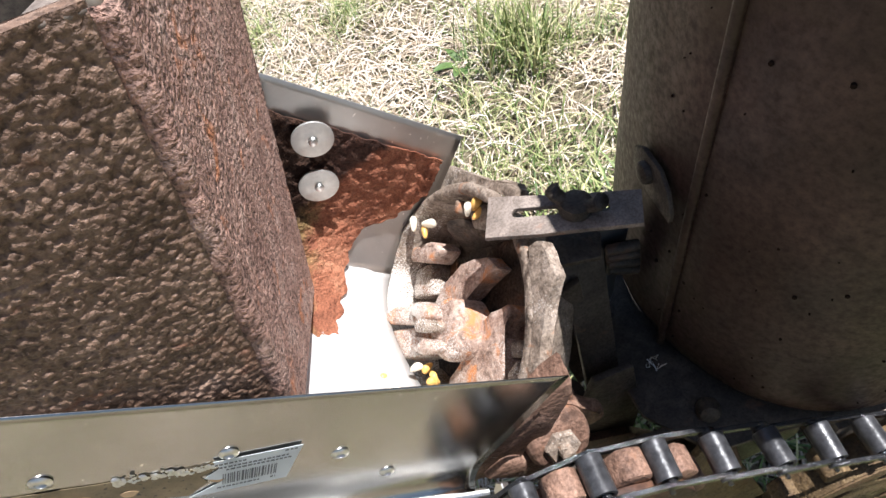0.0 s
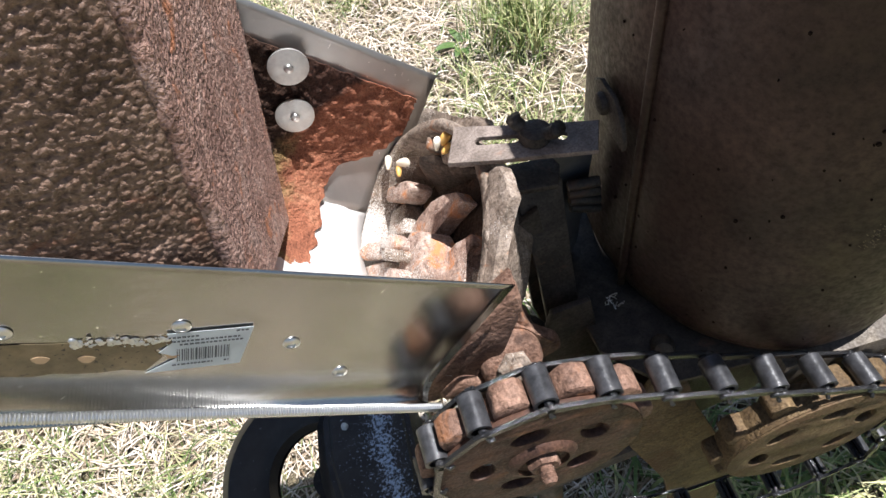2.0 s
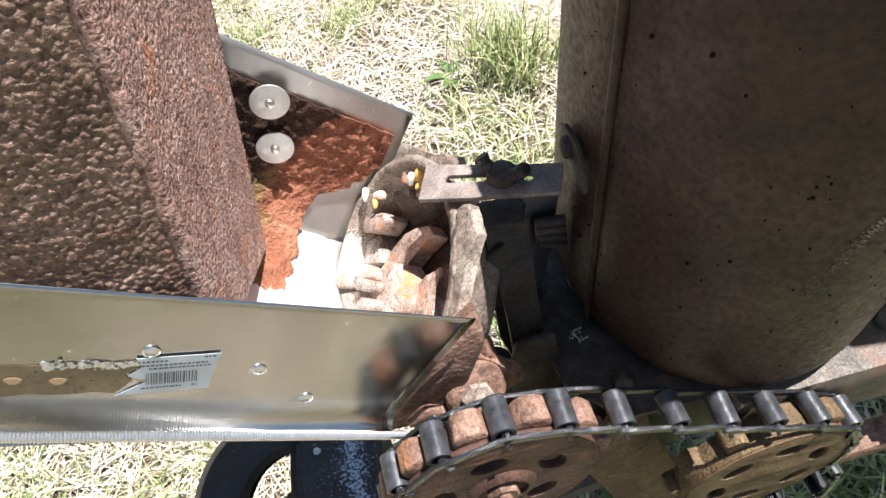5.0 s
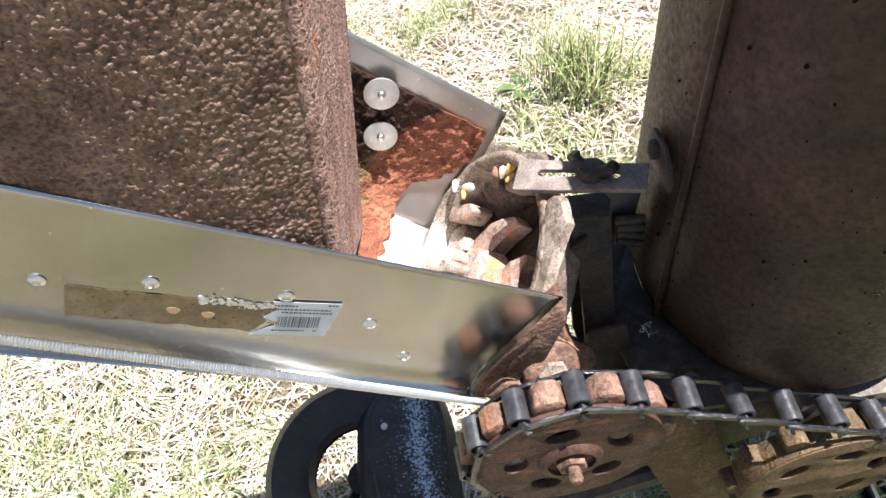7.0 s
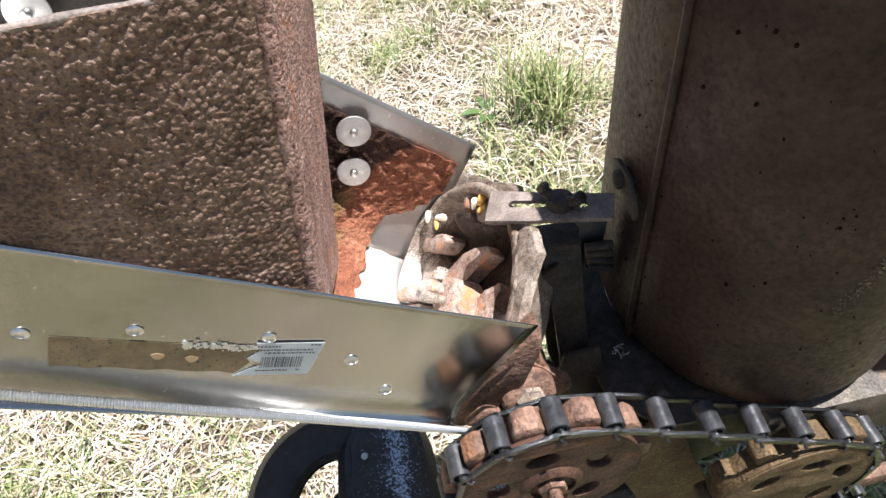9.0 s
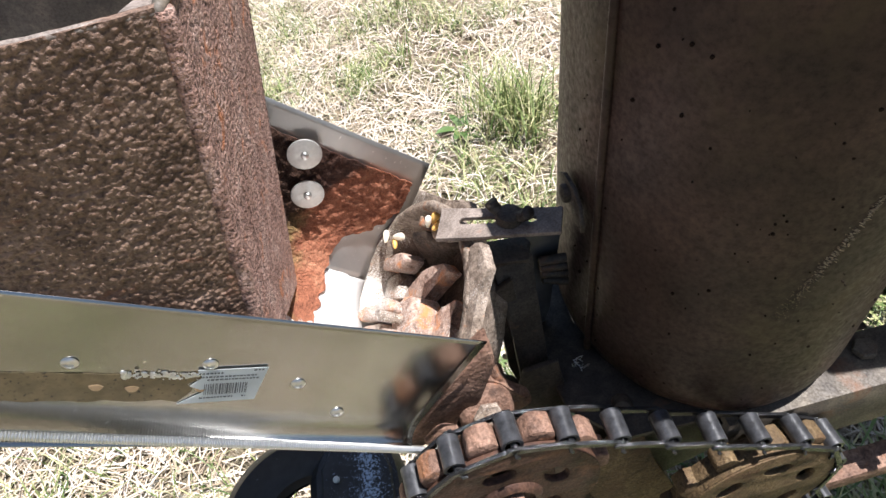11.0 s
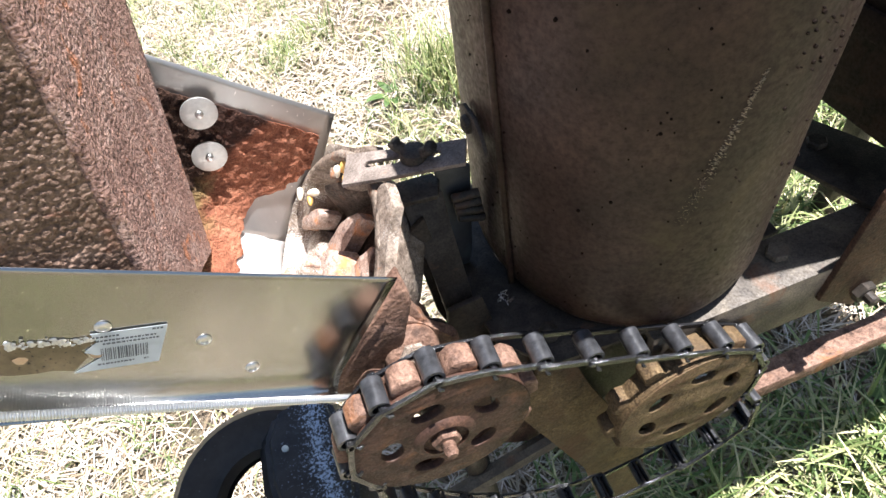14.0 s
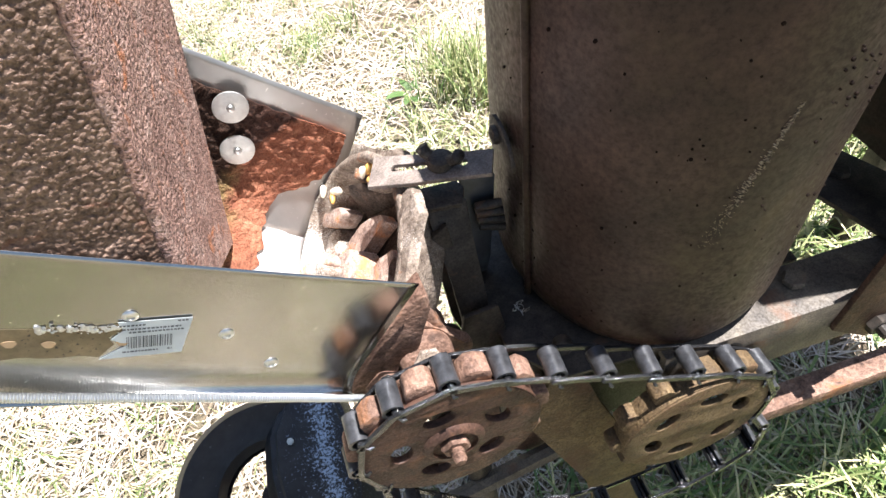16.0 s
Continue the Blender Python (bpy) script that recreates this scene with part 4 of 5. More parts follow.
def make_upright():
    root = thing("steel_upright", "dark grimy flat steel upright beside the bin", "steel bar")
    a, b = V(0.0485, 0.148, 0.763), V(0.0560, 0.110, 0.632)
    d = (b - a).normalized()
    ex = (V(1, 0, 0) - d * d.x).normalized()
    L = (b - a).length
    bm = bmesh.new()
    prism(bm, [(-0.018, 0), (0.018, 0.0), (0.0165, L * 0.3), (0.0165, L), (-0.0115, L), (-0.0115, L * 0.6), (-0.014, L * 0.3)], a, ex, d, 0.006, 0.0015)
    roughen(bm, 0.0005, 120, 2)
    part("bar", bm, M_DARK, root)
    bm = bmesh.new()
    prism(bm, [(0.043, 0.668), (0.0745, 0.672), (0.0900, 0.590), (0.088, 0.545), (0.028, 0.550), (0.034, 0.612)], (0, 0.107, 0), (1, 0, 0), (0, 0, 1), 0.006, 0.0015)
    part("gusset", bm, M_DARK, root)
    # flat inner strip set back behind the bar
    bm = bmesh.new()
    prism(bm, [(0.029, 0.740), (0.045, 0.752), (0.068, 0.60), (0.050, 0.59), (0.040, 0.625)], (0, 0.142, 0), (1, 0, 0), (0, 0, 1), 0.005, 0.001)
    part("inner_strip", bm, M_DARK, root)
    # stack of small coils behind
    for i in range(4):
        bm = bmesh.new()
        c = V(0.090 + 0.001 * i, 0.163, 0.735 - 0.0095 * i)
        lathe(bm, [(0.002, -0.013), (0.0044, -0.0115), (0.0044, 0.010), (0.0035, 0.012)], c, (1, -0.2, 0.1 - 0.1 * i), 12)
        part("coil", bm, M_DARK, root, smooth=40)
    bm = bmesh.new()
    prism(bm, [(0.0690, 0.762), (0.1010, 0.757), (0.0935, 0.650), (0.0800, 0.600), (0.0730, 0.66)], (0, 0.178, 0), (1, 0, 0), (0, 0, 1), 0.004, 0.001)
    part("back_plate", bm, M_PLATE, root, "smooth grey steel plate tinted with sky reflection")
    return root


# slight blue of the reflected sky is put into this grey
M_PLATE = plain("smooth_grey_steel_plate", (0.085, 0.09, 0.095), 0.42, 0.3, 0.35, 60, 0.0003)


# ---------------------------------------------------------------- sprockets and chain
S1, S2 = V(0, 0.020, 0.650), V(0.227, 0.003, 0.552)
PITCH = 0.0455
TEETH = 11
RP = TEETH * PITCH / (2 * math.pi)


def make_drive_sprocket():
    root = thing("drive_sprocket", "rust-brown cast chain sprocket with blunt teeth", "sprocket")
    m = frame_m(S1 + V(0, -0.012, 0), (1, 0, 0), (0, 0, 1))
    holes = [circle(0.0145, 18, (0.043 * math.cos(a), 0.043 * math.sin(a)), 0.0105, a + math.pi / 2) for a in (0.5 + 2 * math.pi * i / 5 for i in range(5))]
    bm = cut_plate(circle(0.0735, 72), holes, 0.005, m, 0.001)
    roughen(bm, 0.0004, 90, 1)
    disc = part("disc", bm, M_DISC, root, "brown rusty disc with round holes")
    bm = bmesh.new()
    lathe(bm, [(0.0712, -0.009), (0.0735, -0.008), (0.0735, 0.008), (0.0712, 0.009), (0.067, 0.008), (0.067, -0.008)], S1, (0, 1, 0), 72)
    bmesh.ops.delete(bm, geom=[f for f in bm.faces if len(f.verts) > 10], context="FACES")
    part("rim", bm, M_DISC, root, smooth=40)
    for k in range(TEETH):
        a = TOOTH0 + 2 * math.pi * (k + 0.5) / TEETH
        bm = bmesh.new()
        er, et = V(math.cos(a), 0, math.sin(a)), V(-math.sin(a), 0, math.cos(a))
        prism(bm, [(0.066, -0.0135), (0.0765, -0.0125), (0.0845, -0.0085), (0.0855, 0.0), (0.0845, 0.0085), (0.0765, 0.0125), (0.066, 0.0135)], S1 + V(0, 0.0105, 0), er, et, 0.019, 0.0018)
        roughen(bm, 0.0008, 130, k)
        part("tooth", bm, M_TOOTH, root, smooth=40)
    bm = bmesh.new()
    lathe(bm, [(0.019, -0.003), (0.024, -0.003), (0.0265, 0.0), (0.024, 0.0035), (0.019, 0.0045), (0.019, 0.001)], S1 + V(0, -0.0155, 0), (0, -1, 0), 32)
    part("boss", bm, M_DISC, root, smooth=50)
    bm = bmesh.new()
    hexnut(bm, S1 + V(0, -0.0155, 0), (0, -1, 0), 0.0125, 0.0075, (0.3, 0, 1))
    nut = part("nut", bm, M_TOOTH, root, "orange-brown rusty nut", 20)
    bm = bmesh.new()
    lathe(bm, [(0.006, 0.0)] + [(0.006 if i % 2 else 0.0052, 0.006 + 0.0011 * i) for i in range(11)] + [(0.004, 0.019)], S1 + V(0, -0.0155, 0), (0, -1, 0), 14)
    part("bolt_end", bm, M_TOOTH, nut, smooth=20)
    return root


def make_driven_sprocket():
    root = thing("driven_sprocket", "yellow-brown dished chain sprocket with slots", "sprocket")
    m = frame_m(S2 + V(0, -0.0125, 0), (1, 0, 0), (0, 0, 1))
    holes = []
    for i in range(6):
        a = 0.35 + 2 * math.pi * i / 6
        holes.append(circle(0.0150, 18, (0.045 * math.cos(a), 0.045 * math.sin(a)), 0.0095, a + math.pi / 2))
    bm = cut_plate(circle(0.0715, 72), holes, 0.004, m, 0.0008)
    part("disc", bm, M_YEL, root)
    bm = bmesh.new()
    lathe(bm, [(0.066, -0.0125), (0.070, -0.0145), (0.0735, -0.0135), (0.0745, 0.0), (0.073, 0.009), (0.066, 0.009), (0.064, 0.002)], S2, (0, 1, 0), 72)
    bmesh.ops.delete(bm, geom=[f for f in bm.faces if len(f.verts) > 10], context="FACES")
    part("rim", bm, M_YEL, root, smooth=60)
    for k in range(TEETH):
        a = TOOTH1 + 2 * math.pi * (k + 0.5) / TEETH
        bm = bmesh.new()
        er, et = V(math.cos(a), 0, math.sin(a)), V(-math.sin(a), 0, math.cos(a))
        prism(bm, [(0.066, -0.012), (0.076, -0.0105), (0.083, -0.007), (0.083, 0.007), (0.076, 0.0105), (0.066, 0.012)], S2 + V(0, 0.0105, 0), er, et, 0.019, 0.0025)
        part("tooth", bm, M_YEL, root, smooth=40)
    bm = bmesh.new()
    lathe(bm, [(0.004, -0.012), (0.016, -0.012), (0.0175, -0.008), (0.019, 0.004), (0.004, 0.004)], S2, (0, 1, 0), 24)
    part("hub", bm, M_DISC, root, smooth=40)
    return root


def chain_line():
    """The chain's way: over both sprockets on top, with the slack side hanging low."""
    d = V(S2.x - S1.x, 0, S2.z - S1.z)
    base = math.atan2(d.z, d.x)
    up = base + math.pi / 2
    pts = []
    for i in range(41):
        a = radians(216.5) + (up - radians(216.5)) * i / 40
        pts.append(S1 + V(math.cos(a), 0, math.sin(a)) * RP)
    for i in range(41):
        a = up + (-0.62 - up) * i / 40
        pts.append(S2 + V(math.cos(a), 0, math.sin(a)) * RP)
    a, b = pts[-1], pts[0]
    ctrl = [a, V(0.325, -0.004, 0.47), V(0.285, -0.001, 0.415), V(0.215, 0.004, 0.378), V(0.13, 0.010, 0.368), V(0.04, 0.017, 0.41), V(-0.035, 0.020, 0.50), V(-0.062, 0.020, 0.560), b]
    n = len(ctrl)
    for i in range(n - 1):
        p0, p1, p2, p3 = ctrl[max(0, i - 1)], ctrl[i], ctrl[i + 1], ctrl[min(n - 1, i + 2)]
        for k in range(1, 13):
            t = k / 12
            pts.append(0.5 * ((2 * p1) + (p2 - p0) * t + (2 * p0 - 5 * p1 + 4 * p2 - p3) * t * t + (3 * p1 - p0 - 3 * p2 + p3) * t ** 3))
    return pts


def chain_nodes():
    pts = chain_line()
    seg = [(a, b, (b - a).length) for a, b in zip(pts, pts[1:])]
    total = sum(s[2] for s in seg)
    count = round(total / PITCH)
    nodes, want, run = [], 0.0, 0.0
    for a, b, le in seg:
        while want <= run + le and len(nodes) < count:
            nodes.append(a.lerp(b, (want - run) / le if le else 0))
            want += total / count
        run += le
    return nodes


NODES = chain_nodes()
TOOTH0 = math.atan2(NODES[2].z - S1.z, NODES[2].x - S1.x)
on2 = min(NODES, key=lambda p: (p - (S2 + V(RP, 0, 0))).length)
TOOTH1 = math.atan2(on2.z - S2.z, on2.x - S2.x)


def make_chain():
    root = thing("drive_chain", "oily black detachable-link steel drive chain", "chain")
    bm = bmesh.new()
    # one link along +x from its barrel: two waisted side bars, a hook below each barrel and the end bar
    for y in (-0.0150, 0.0150):
        prism(bm, [(-0.006, -0.0040), (0.006, -0.0046), (0.013, -0.0022), (PITCH - 0.012, -0.0020), (PITCH - 0.004, -0.0034), (PITCH + 0.005, -0.0030), (PITCH + 0.006, 0.0010), (PITCH - 0.006, 0.0022), (0.012, 0.0016), (-0.005, 0.0010)], (0, y + 0.0015, 0), (1, 0, 0), (0, 0, 1), 0.003, 0.0008, 1)
    tube(bm, [(PITCH, -0.0165, -0.0008), (PITCH, 0.0165, -0.0008)], 0.0032, 8)
    tube(bm, [(0.002, -0.0150, -0.004), (0.003, -0.0172, -0.0065), (0.006, -0.0165, -0.0082)], 0.0016, 6)
    me_bars = bpy.data.meshes.new("link")
    bmesh.ops.recalc_face_normals(bm, faces=bm.faces)
    bm.to_mesh(me_bars); bm.free()
    me_bars.materials.append(M_CHAIN)
    me_bars.set_sharp_from_angle(angle=radians(35))
    bm = bmesh.new()
    ring = []
    for i in range(19):
        a = radians(-55 + 290 * i / 18)
        ring.append((a, 0.0084))
    vo = [[bm.verts.new((r * math.cos(a), y, r * math.sin(a))) for a, r in ring] for y in (-0.0122, 0.0122)]
    vi = [[bm.verts.new(((r - 0.0026) * math.cos(a), y, (r - 0.0026) * math.sin(a))) for a, r in ring] for y in (-0.0122, 0.0122)]
    for i in range(18):
        bm.faces.new((vo[0][i], vo[0][i + 1], vo[1][i + 1], vo[1][i]))
        bm.faces.new((vi[0][i], vi[1][i], vi[1][i + 1], vi[0][i + 1]))
        for s in (0, 1):
            bm.faces.new((vo[s][i], vi[s][i], vi[s][i + 1], vo[s][i + 1]))
    for i in (0, 18):
        bm.faces.new((vo[0][i], vo[1][i], vi[1][i], vi[0][i]))
    me_roll = bpy.data.meshes.new("barrel")
    bmesh.ops.recalc_face_normals(bm, faces=bm.faces)
    bm.to_mesh(me_roll); bm.free()
    me_roll.materials.append(M_CHAINPIN)
    me_roll.set_sharp_from_angle(angle=radians(40))
    n = len(NODES)
    for i in range(n):
        p, q = NODES[i], NODES[(i + 1) % n]
        d = (q - p).normalized()
        m = frame_m(p, d, (0, 1, 0))
        rng = random.Random(i)
        link = new("link", me_bars)
        link.matrix_world = m @ pose(0, rng.uniform(-0.0008, 0.0008), 0, rng.uniform(-3, 3), 0, rng.uniform(-1, 1))
        link.parent = root
        roll = new("barrel", me_roll)
        roll.parent = link
    return root


# ---------------------------------------------------------------- fertiliser bin
BC = V(0.2335, 0.168, 0)


def bin_r(a):
    """The bin's radius by angle: round in front, drawn in on the side by the housing."""
    d = math.cos(a - math.pi)
    return 0.149 - 0.024 * max(0, d) ** 2.0 - 0.003 * max(0, -d)


def flare(a, v):
    """How far the wall leans out with height, most of all in front."""
    return 0.004 * v + (0.012 * v - 0.004) * max(0.0, -math.sin(a))


def make_bin():
    root = thing("fertiliser_bin", "round dark brown steel fertiliser bin with pitted wall", "hopper")
    z0, z1 = 0.638, 1.024
    rng = random.Random(12)

    def wall(u, v):
        a = 2 * math.pi * u
        r = bin_r(a) + 0.0012 * noise.noise(V(math.cos(a) * 3, math.sin(a) * 3, v * 5)) + flare(a, v)
        z = z0 + (z1 - z0) * v
        if v < 0.06:
            r -= 0.006 * (1 - v / 0.06) ** 2
        return V(BC.x + r * math.cos(a), BC.y + r * math.sin(a), z)
    bm = grid(bmesh.new(), 160, 60, wall, wrap=True)
    thicken(bm, 0.0025)
    body = part("wall", bm, M_BIN, root, smooth=180)
    a_s = math.atan2(0.124 - BC.y, 0.104 - BC.x)
    bm = bmesh.new()
    rs = bin_r(a_s) + 0.001
    seam = [V(BC.x + (rs + flare(a_s, i / 40)) * math.cos(a_s), BC.y + (rs + flare(a_s, i / 40)) * math.sin(a_s), z0 + 0.004 + (z1 - z0) * i / 40) for i in range(41)]
    tube(bm, seam, 0.0034, 10)
    part("seam", bm, M_BIN, root, "raised vertical seam", 180)
    bm = bmesh.new()
    lathe_pts = [V(BC.x + (bin_r(a) + flare(a, 1.0) + 0.001) * math.cos(a), BC.y + (bin_r(a) + flare(a, 1.0) + 0.001) * math.sin(a), z1) for a in (2 * math.pi * i / 90 for i in range(90))]
    tube(bm, lathe_pts, 0.0045, 10, closed=True)
    part("rim", bm, M_BAR, root, "rolled worn steel rim", 180)
    bm = bmesh.new()
    prism(bm, [((bin_r(a) - 0.009) * math.cos(a), (bin_r(a) - 0.009) * math.sin(a)) for a in (2 * math.pi * i / 64 for i in range(64))], (BC.x, BC.y, z0), (1, 0, 0), (0, 1, 0), 0.003)
    part("floor", bm, M_BIN, root)
    # rust pits, and a diagonal streak of sunlight painted as pale specks
    bm = bmesh.new()
    for i in range(150):
        a, z = rng.uniform(math.pi * 1.02, math.pi * 1.78), rng.uniform(0.66, 1.0)
        if i > 120:
            a, z = rng.gauss(math.pi * 1.60, 0.09), rng.uniform(0.88, 0.98)
        r = bin_r(a) + flare(a, (z - z0) / (z1 - z0))
        nrm = V(math.cos(a), math.sin(a), 0)
        s = rng.choice((0.0004, 0.0005, 0.0007, 0.0009, 0.0013))
        lathe(bm, [(s * 1.1, -0.004), (s, 0.0), (s * 0.8, 0.0002), (s * 0.2, 0.0002)], V(BC.x, BC.y, z) + nrm * (r + 0.0009), nrm + V(0, 0, 0.0), 9)
    tagged(part("pitting", bm, M_PITDARK, root, "small dark rust pits"), kind="stuff")
    bm = bmesh.new()
    for i in range(420):
        t = rng.random()
        a = -1.596 - 0.196 * t + rng.gauss(0, 0.004 + 0.016 * t)
        z = 0.905 - 0.121 * t + rng.gauss(0, 0.0025)
        r = bin_r(a) + flare(a, (z - z0) / (z1 - z0))
        nrm = V(math.cos(a), math.sin(a), 0)
        s = rng.uniform(0.00010, 0.00036) * (1.0 - 1.2 * abs(t - 0.35))
        lathe(bm, [(s, -0.002), (s * 0.8, 0.0001), (s * 0.2, 0.0003)], V(BC.x, BC.y, z) + nrm * (r + 0.0010), nrm + V(0.2, 0.1, 0.5), 5)
    tagged(part("sun_streak", bm, M_STREAK, root, "diagonal streak of sunlight made of pale specks"), kind="stuff")
    # small nub and cotter at the base
    bm = bmesh.new()
    lathe(bm, [(0.009, 0), (0.0095, 0.006), (0.007, 0.011), (0.002, 0.012)], V(0.122, 0.068, 0.634), (-0.3, -0.8, 0.5), 18)
    part("base_stud", bm, M_DARK, root, smooth=50)
    bm = bmesh.new()
    r2 = random.Random(5)
    for i in range(9):
        p = V(0.098, 0.108, 0.643) + V(r2.uniform(-0.005, 0.005), r2.uniform(-0.004, 0.004), r2.uniform(-0.004, 0.012))
        tube(bm, [p, p + V(r2.uniform(-0.003, 0.003), r2.uniform(-0.003, 0.003), r2.uniform(-0.003, 0.003)), p + V(r2.uniform(-0.005, 0.005), r2.uniform(-0.005, 0.005), r2.uniform(-0.005, 0.005))], 0.00035, 5)
    part("frayed_wire", bm, M_ZINC, root, "frayed bright wire end")
    return root


# pale colour standing in for the sunlight streak on the bin
M_STREAK = plain("pale_sunlit_streak", (0.5, 0.42, 0.3), 0.5, 0.2, 0.3, 200)


# ---------------------------------------------------------------- frame
def make_frame():
    root = thing("frame_beam", "weathered steel channel beam under the bin", "steel beam")
    bm = bmesh.new()
    prism(bm, [(0.0, 0.0), (0.007, 0.0), (0.007, 0.065), (0.055, 0.065), (0.055, 0.072), (0.0, 0.072)], (0.2, 0.021, 0.560), (0, 1, 0), (0, 0, 1), 0.55, 0.0012)
    roughen(bm, 0.0003, 100, 4)
    part("channel", bm, M_BAR, root)
    bm = bmesh.new()
    prism(bm, [(0.075, 0.0), (0.11, -0.042), (0.205, -0.046), (0.21, 0.0), (0.372, 0.0), (0.372, 0.03), (0.36, 0.20), (0.06, 0.20)], (0, 0.078, 0.6275), (1, 0, 0), (0, 1, 0), 0.005, 0.001)
    part("base_plate", bm, M_DARK, root)
    for x, y in ((0.35, 0.055),):
        bm = bmesh.new()
        hexnut(bm, (x, y, 0.6325), (0, 0, 1), 0.011, 0.008, (1, 0.3, 0))
        part("bolt_head", bm, M_BAR, root, smooth=20)

    root = thing("diagonal_brace", "dark flat steel brace behind the beam", "steel bar")
    bm = bmesh.new()
    prism(bm, [(0.43, 0.16), (0.50, 0.19), (0.545, 0.085), (0.462, 0.055)], (0, 0, 0.634), (1, 0, 0), (0, 1, 0), 0.006, 0.001)
    part("bar", bm, M_DARK, root)
    bm = bmesh.new()
    hexnut(bm, (0.475, 0.155, 0.6395), (0, 0, 1), 0.011, 0.008, (1, 0.5, 0))
    part("bolt_head", bm, M_DARK, root, smooth=20)

    root = thing("link_plate", "rusty flat steel link bolted to the beam", "steel plate")
    bm = bmesh.new()
    prism(bm, [(0.378, 0.592), (0.43, 0.556), (0.447, 0.569), (0.51, 0.70), (0.53, 0.86), (0.47, 0.86), (0.395, 0.725)], (0, 0.0205, 0), (1, 0, 0), (0, 0, 1), 0.006, 0.001)
    part("plate", bm, M_DISC, root)
    bm = bmesh.new()
    hexnut(bm, (0.428, 0.0145, 0.584), (0, -1, 0), 0.012, 0.009, (0.2, 0, 1))
    lathe(bm, [(0.006, 0.0), (0.006, 0.018), (0.004, 0.0195)], (0.428, 0.0145, 0.584), (0, -1, 0), 12)
    part("bolt", bm, M_DARK, root, smooth=20)

    root = thing("lower_bar", "rust-flecked flat steel bar below the beam", "steel bar")
    bm = bmesh.new()
    a, b = V(0.255, 0.02, 0.452), V(0.8, 0.036, 0.452)
    d = (b - a).normalized()
    prism(bm, [(-0.014, -0.012), (0.014, -0.012), (0.014, 0.012), (-0.014, 0.012)], a, (0, 1, 0), (0, 0, 1), (b - a).length, 0.003)
    roughen(bm, 0.0004, 100, 7)
    part("bar", bm, M_TOOTH, root)
    bm = bmesh.new()
    hexnut(bm, (0.30, 0.008, 0.452), (0, -1, 0), 0.011, 0.008)
    part("bolt_head", bm, M_DARK, root, smooth=20)

    root = thing("side_plate", "rough yellow-brown steel plate between the sprockets", "steel plate")
    bm = bmesh.new()
    prism(bm, [(0.10, 0.635), (0.131, 0.622), (0.152, 0.558), (0.235, 0.36), (0.25, 0.19), (0.19, 0.19), (0.155, 0.36), (0.078, 0.555)], (0, 0.044, 0), (1, 0, 0), (0, 0, 1), 0.006, 0.001)
    part("plate", bm, M_YEL, root)

    root = thing("cross_shaft", "dark steel shaft carrying the drive sprocket", "shaft")
    bm = bmesh.new()
    lathe(bm, [(0.011, 0), (0.011, 0.2)], S1 + V(0, 0.004, 0), (0, 1, 0), 20)
    part("shaft", bm, M_DARK, root)
    root = thing("bin_shaft", "dark steel shaft carrying the driven sprocket", "shaft")
    bm = bmesh.new()
    lathe(bm, [(0.011, 0), (0.011, 0.2)], S2 + V(0, 0.004, 0), (0, 1, 0), 20)
    part("shaft", bm, M_DARK, root)

    root = thing("subframe", "rusty steel plates and post under the sprockets", "frame")
    bm = bmesh.new()
    prism(bm, [(-0.03, 0.60), (0.08, 0.56), (0.19, 0.42), (0.16, 0.33), (0.02, 0.43)], (0, 0.10, 0), (1, 0, 0), (0, 0, 1), 0.008, 0.002)
    part("web_plate", bm, M_DISC, root)
    bm = bmesh.new()
    prism(bm, [(0.055, 0.630), (0.215, 0.628), (0.235, 0.50), (0.15, 0.46), (0.06, 0.54)], (0, 0.066, 0), (1, 0, 0), (0, 0, 1), 0.006, 0.001)
    part("inner_plate", bm, M_DARK, root, "dark grimy steel plate")
    bm = bmesh.new()
    tube(bm, [(-0.06, 0.09, 0.28), (0.08, 0.08, 0.36), (0.2, 0.07, 0.43)], 0.012, 8)
    part("rail", bm, M_BAR, root)
    bm = bmesh.new()
    lathe(bm, [(0.016, 0), (0.016, 0.5)], (0.052, 0.09, 0.13), (-0.05, 0.05, 1), 18)
    part("standard", bm, M_DARK, root)

    root = thing("bearing_block", "rusty cast bearing with a square-headed bolt", "bearing")
    bm = bmesh.new()
    lathe(bm, [(0.012, -0.02), (0.021, -0.02), (0.0235, -0.012), (0.0235, 0.006), (0.02, 0.012), (0.01, 0.013)], V(-0.001, 0.070, 0.681), (0.1, -1, 0.55), 28)
    roughen(bm, 0.001, 90, 2, 0.0005, 260)
    part("boss", bm, M_TOOTH, root, smooth=60)
    bm = bmesh.new()
    hexnut(bm, V(-0.001, 0.060, 0.687), (0.1, -1, 0.55), 0.013, 0.006, (0.2, 0.3, 1))
    lathe(bm, [(0.005, 0), (0.005, 0.014), (0.0035, 0.0155)], V(-0.001, 0.060, 0.687), (0.1, -1, 0.55), 12)
    part("bolt", bm, M_CAST, root, smooth=20)
    bm = bmesh.new()
    prism(bm, [(-0.03, 0.70), (-0.012, 0.722), (0.002, 0.715), (0.012, 0.694), (0.042, 0.662), (0.045, 0.648), (0.02, 0.636), (-0.03, 0.64)], (0, 0.092, 0), (1, 0, 0), (0, 0, 1), 0.012, 0.004)
    roughen(bm, 0.0013, 80, 7, 0.0007, 240)
    part("flange", bm, M_TOOTH, root, smooth=50)
    bm = bmesh.new()
    box(bm, (-0.03, 0.075, 0.66), (0.05, 0.03, 0.03), pose(0, 0, 0, 0, 40, 0), 0.006)
    roughen(bm, 0.001, 90, 9)
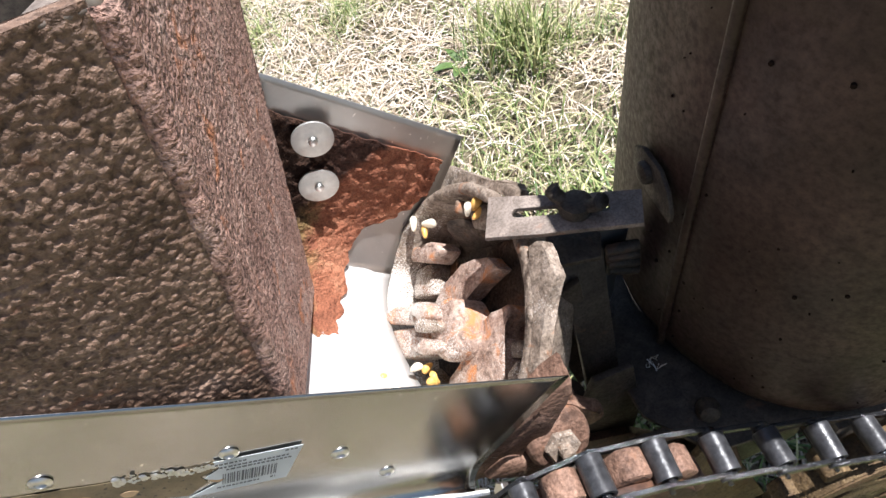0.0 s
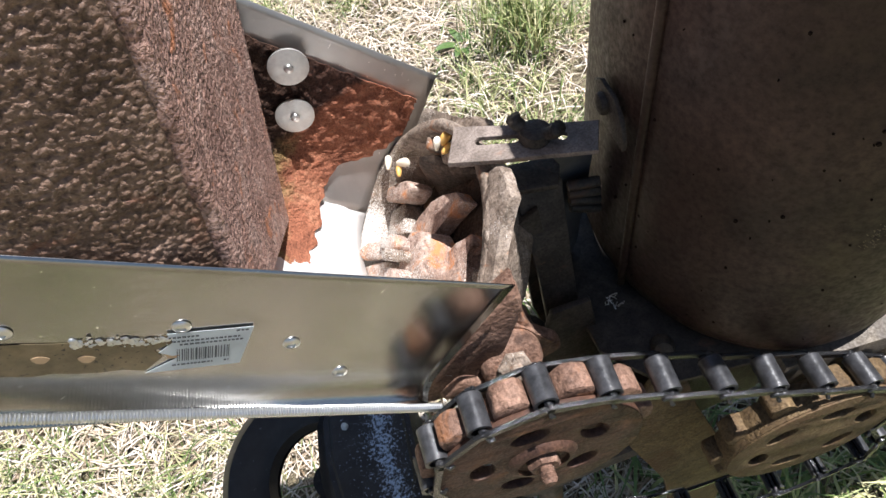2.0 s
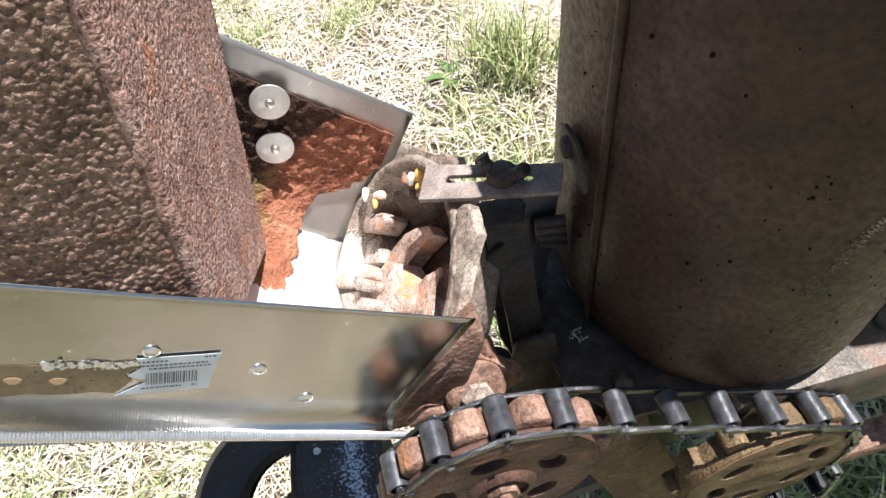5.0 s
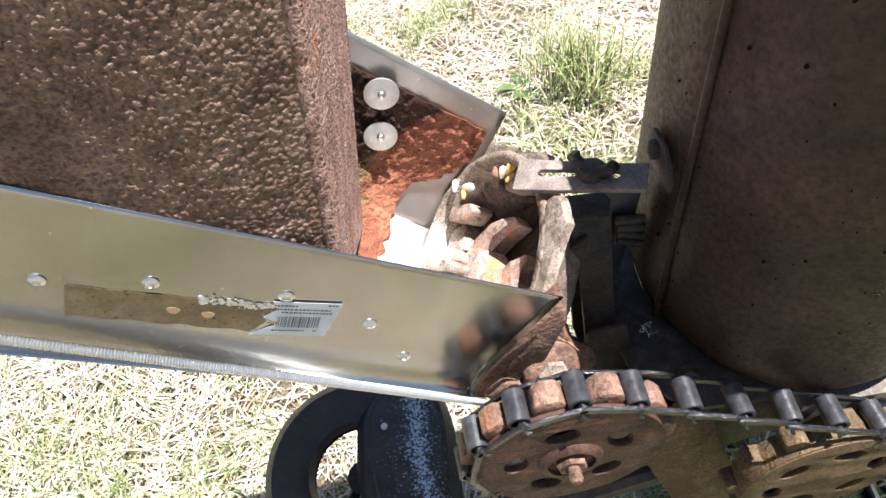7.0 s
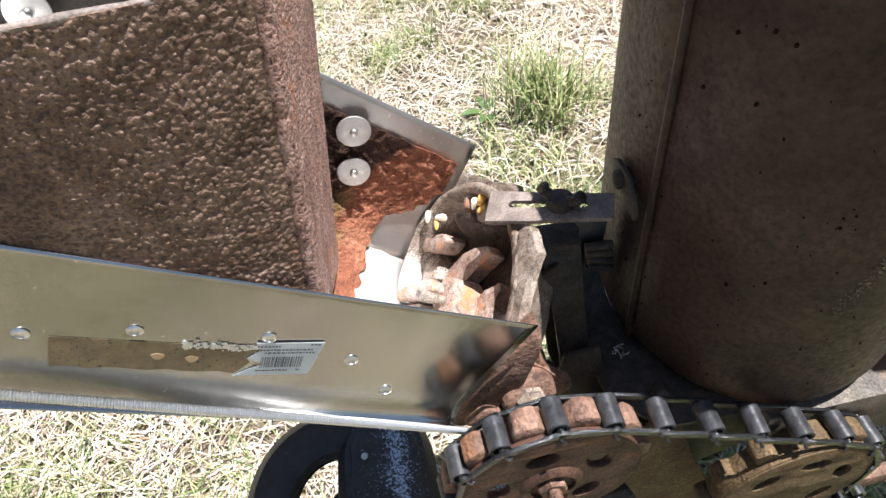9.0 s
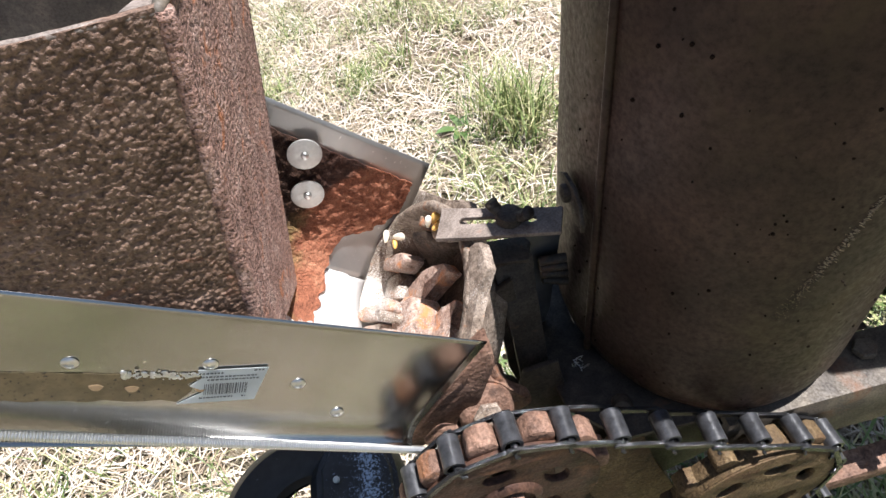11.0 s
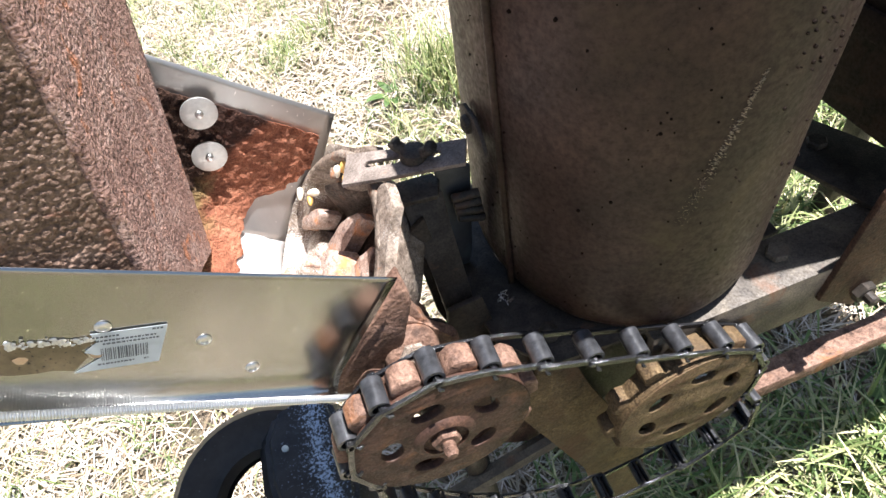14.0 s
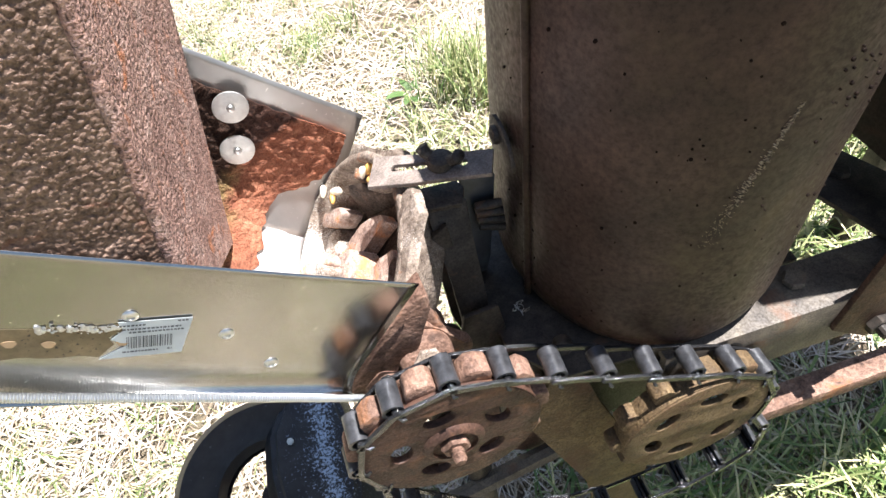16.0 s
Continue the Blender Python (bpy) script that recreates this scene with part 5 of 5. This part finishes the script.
    part("arm", bm, M_TOOTH, root, smooth=50)


def make_rear_box():
    root = thing("rear_box", "dark rusty steel box behind the bin", "box")
    bm = bmesh.new()
    # only the near edge shows; unseen bulk added to shade beam, brace and ground
    box(bm, (0.705, 0.235, 0.935), (0.50, 0.43, 0.46), None, 0.004)
    part("body", bm, M_BOX, root)
    bm = bmesh.new()
    box(bm, (0.4525, 0.235, 0.80), (0.005, 0.43, 0.025), None, 0.0015)
    part("band", bm, M_BOX, root)
    for x, y in ((0.91, 0.42), (0.49, 0.42)):
        bm = bmesh.new()
        z = ground_z(x, y) - 0.02
        box(bm, (x, y, (0.71 + z) / 2), (0.035, 0.035, 0.71 - z), None, 0.003)
        part("leg", bm, M_DARK, root)


# ---------------------------------------------------------------- black boot and wheel below
def make_boot():
    root = thing("furrow_boot", "black faceted steel boot dusted with white powder", "planter boot")
    bm = bmesh.new()
    out = [(-0.213, 0.15), (-0.208, 0.215), (-0.185, 0.25), (-0.135, 0.262), (-0.095, 0.24), (-0.085, 0.19), (-0.088, 0.1), (-0.11, 0.04), (-0.175, 0.05), (-0.205, 0.09)]
    o2 = [(-0.148 + (x + 0.148) * 0.86, 0.16 + (y - 0.16) * 0.8) for x, y in out]
    lo = [bm.verts.new((x, y, 0.06)) for x, y in o2]
    mid = [bm.verts.new((x, y, 0.375)) for x, y in out]
    top = [bm.verts.new((-0.14 + (x + 0.14) * 0.75, 0.16 + (y - 0.16) * 0.85, 0.401)) for x, y in out]
    n = len(out)
    for a, b in ((lo, mid), (mid, top)):
        for i in range(n):
            bm.faces.new((a[i], a[(i + 1) % n], b[(i + 1) % n], b[i]))
    bm.faces.new(top)
    bm.faces.new(lo[::-1])
    bmesh.ops.bevel(bm, geom=bm.edges[:], offset=0.006, segments=2, affect="EDGES")
    part("body", bm, M_DUST, root, smooth=40)
    bm = bmesh.new()
    r = random.Random(2)
    lathe(bm, [(0.003, 0), (0.0045, 0.003), (0.004, 0.006), (0.0015, 0.008)], (-0.170, 0.186, 0.3995), (0, 0, 1), 7)
    part("pellet", bm, M_LABEL, root, "pale pellet lying on the boot")

    root = thing("press_wheel", "black broad-rimmed steel press wheel", "wheel")
    bm = bmesh.new()
    ax = V(0.1, -0.35, 1).normalized()
    lathe(bm, [(0.066, -0.085), (0.104, -0.09), (0.118, -0.076), (0.120, -0.012), (0.110, 0.004), (0.080, 0.005), (0.066, -0.004), (0.062, -0.04)], V(-0.208, 0.15, 0.36), ax, 64)
    bmesh.ops.delete(bm, geom=[f for f in bm.faces if len(f.verts) > 10], context="FACES")
    part("rim", bm, M_BLACK, root, smooth=50)
    bm = bmesh.new()
    lathe(bm, [(0.006, -0.09), (0.02, -0.09), (0.022, -0.06), (0.006, -0.06)], V(-0.208, 0.15, 0.36), ax, 24)
    part("hub", bm, M_BLACK, root, smooth=50)
    wx, wy, _ = basis(ax)
    for k in range(2):
        bm = bmesh.new()
        d = wx * math.cos(0.6 + k * math.pi) + wy * math.sin(0.6 + k * math.pi)
        c = V(-0.208, 0.15, 0.36) - ax * 0.078
        tube(bm, [c + d * 0.015, c + d * 0.07], 0.007, 10)
        part("spoke", bm, M_BLACK, root, smooth=180)


# ---------------------------------------------------------------- build
make_ground()
blades("dry_straw", 90000, 11, (-1.6, 1.8, -0.9, 3.0), 0.085, 0.0027, (-1, 1), M_STRAW, "bleached dry straw lying on the soil", flat=True)
blades("grass", 40000, 23, (-1.6, 1.8, -1.5, 3.0), 0.085, 0.0026, (0.3, 1.2), M_GRASS, "thin patchy green and yellow grass", clumps=330)
blades("tall_grass", 9000, 31, (0.2, 1.5, -0.55, 0.75), 0.13, 0.0052, (0.3, 1.2), M_GRASS, "taller green grass in the machine's shade", clumps=90)
blades("grass_tuft", 900, 37, (0.30, 0.46, 1.22, 1.40), 0.19, 0.0038, (0.1, 0.9), M_GRASS, "tall upright green grass tuft", clumps=4)
make_weed(0.26, 1.33, 0.09, 3)
make_weed(0.75, 0.02, 0.12, 5, 8, 0.4)
make_weed(0.86, 0.22, 0.10, 8, 8, 0.35)
make_seed_hopper()
make_chute()
make_rod()
make_housing()
make_seed_plate()
make_kernels()
make_bracket()
make_upright()
make_drive_sprocket()
make_driven_sprocket()
make_chain()
make_bin()
make_frame()
make_rear_box()
make_boot()
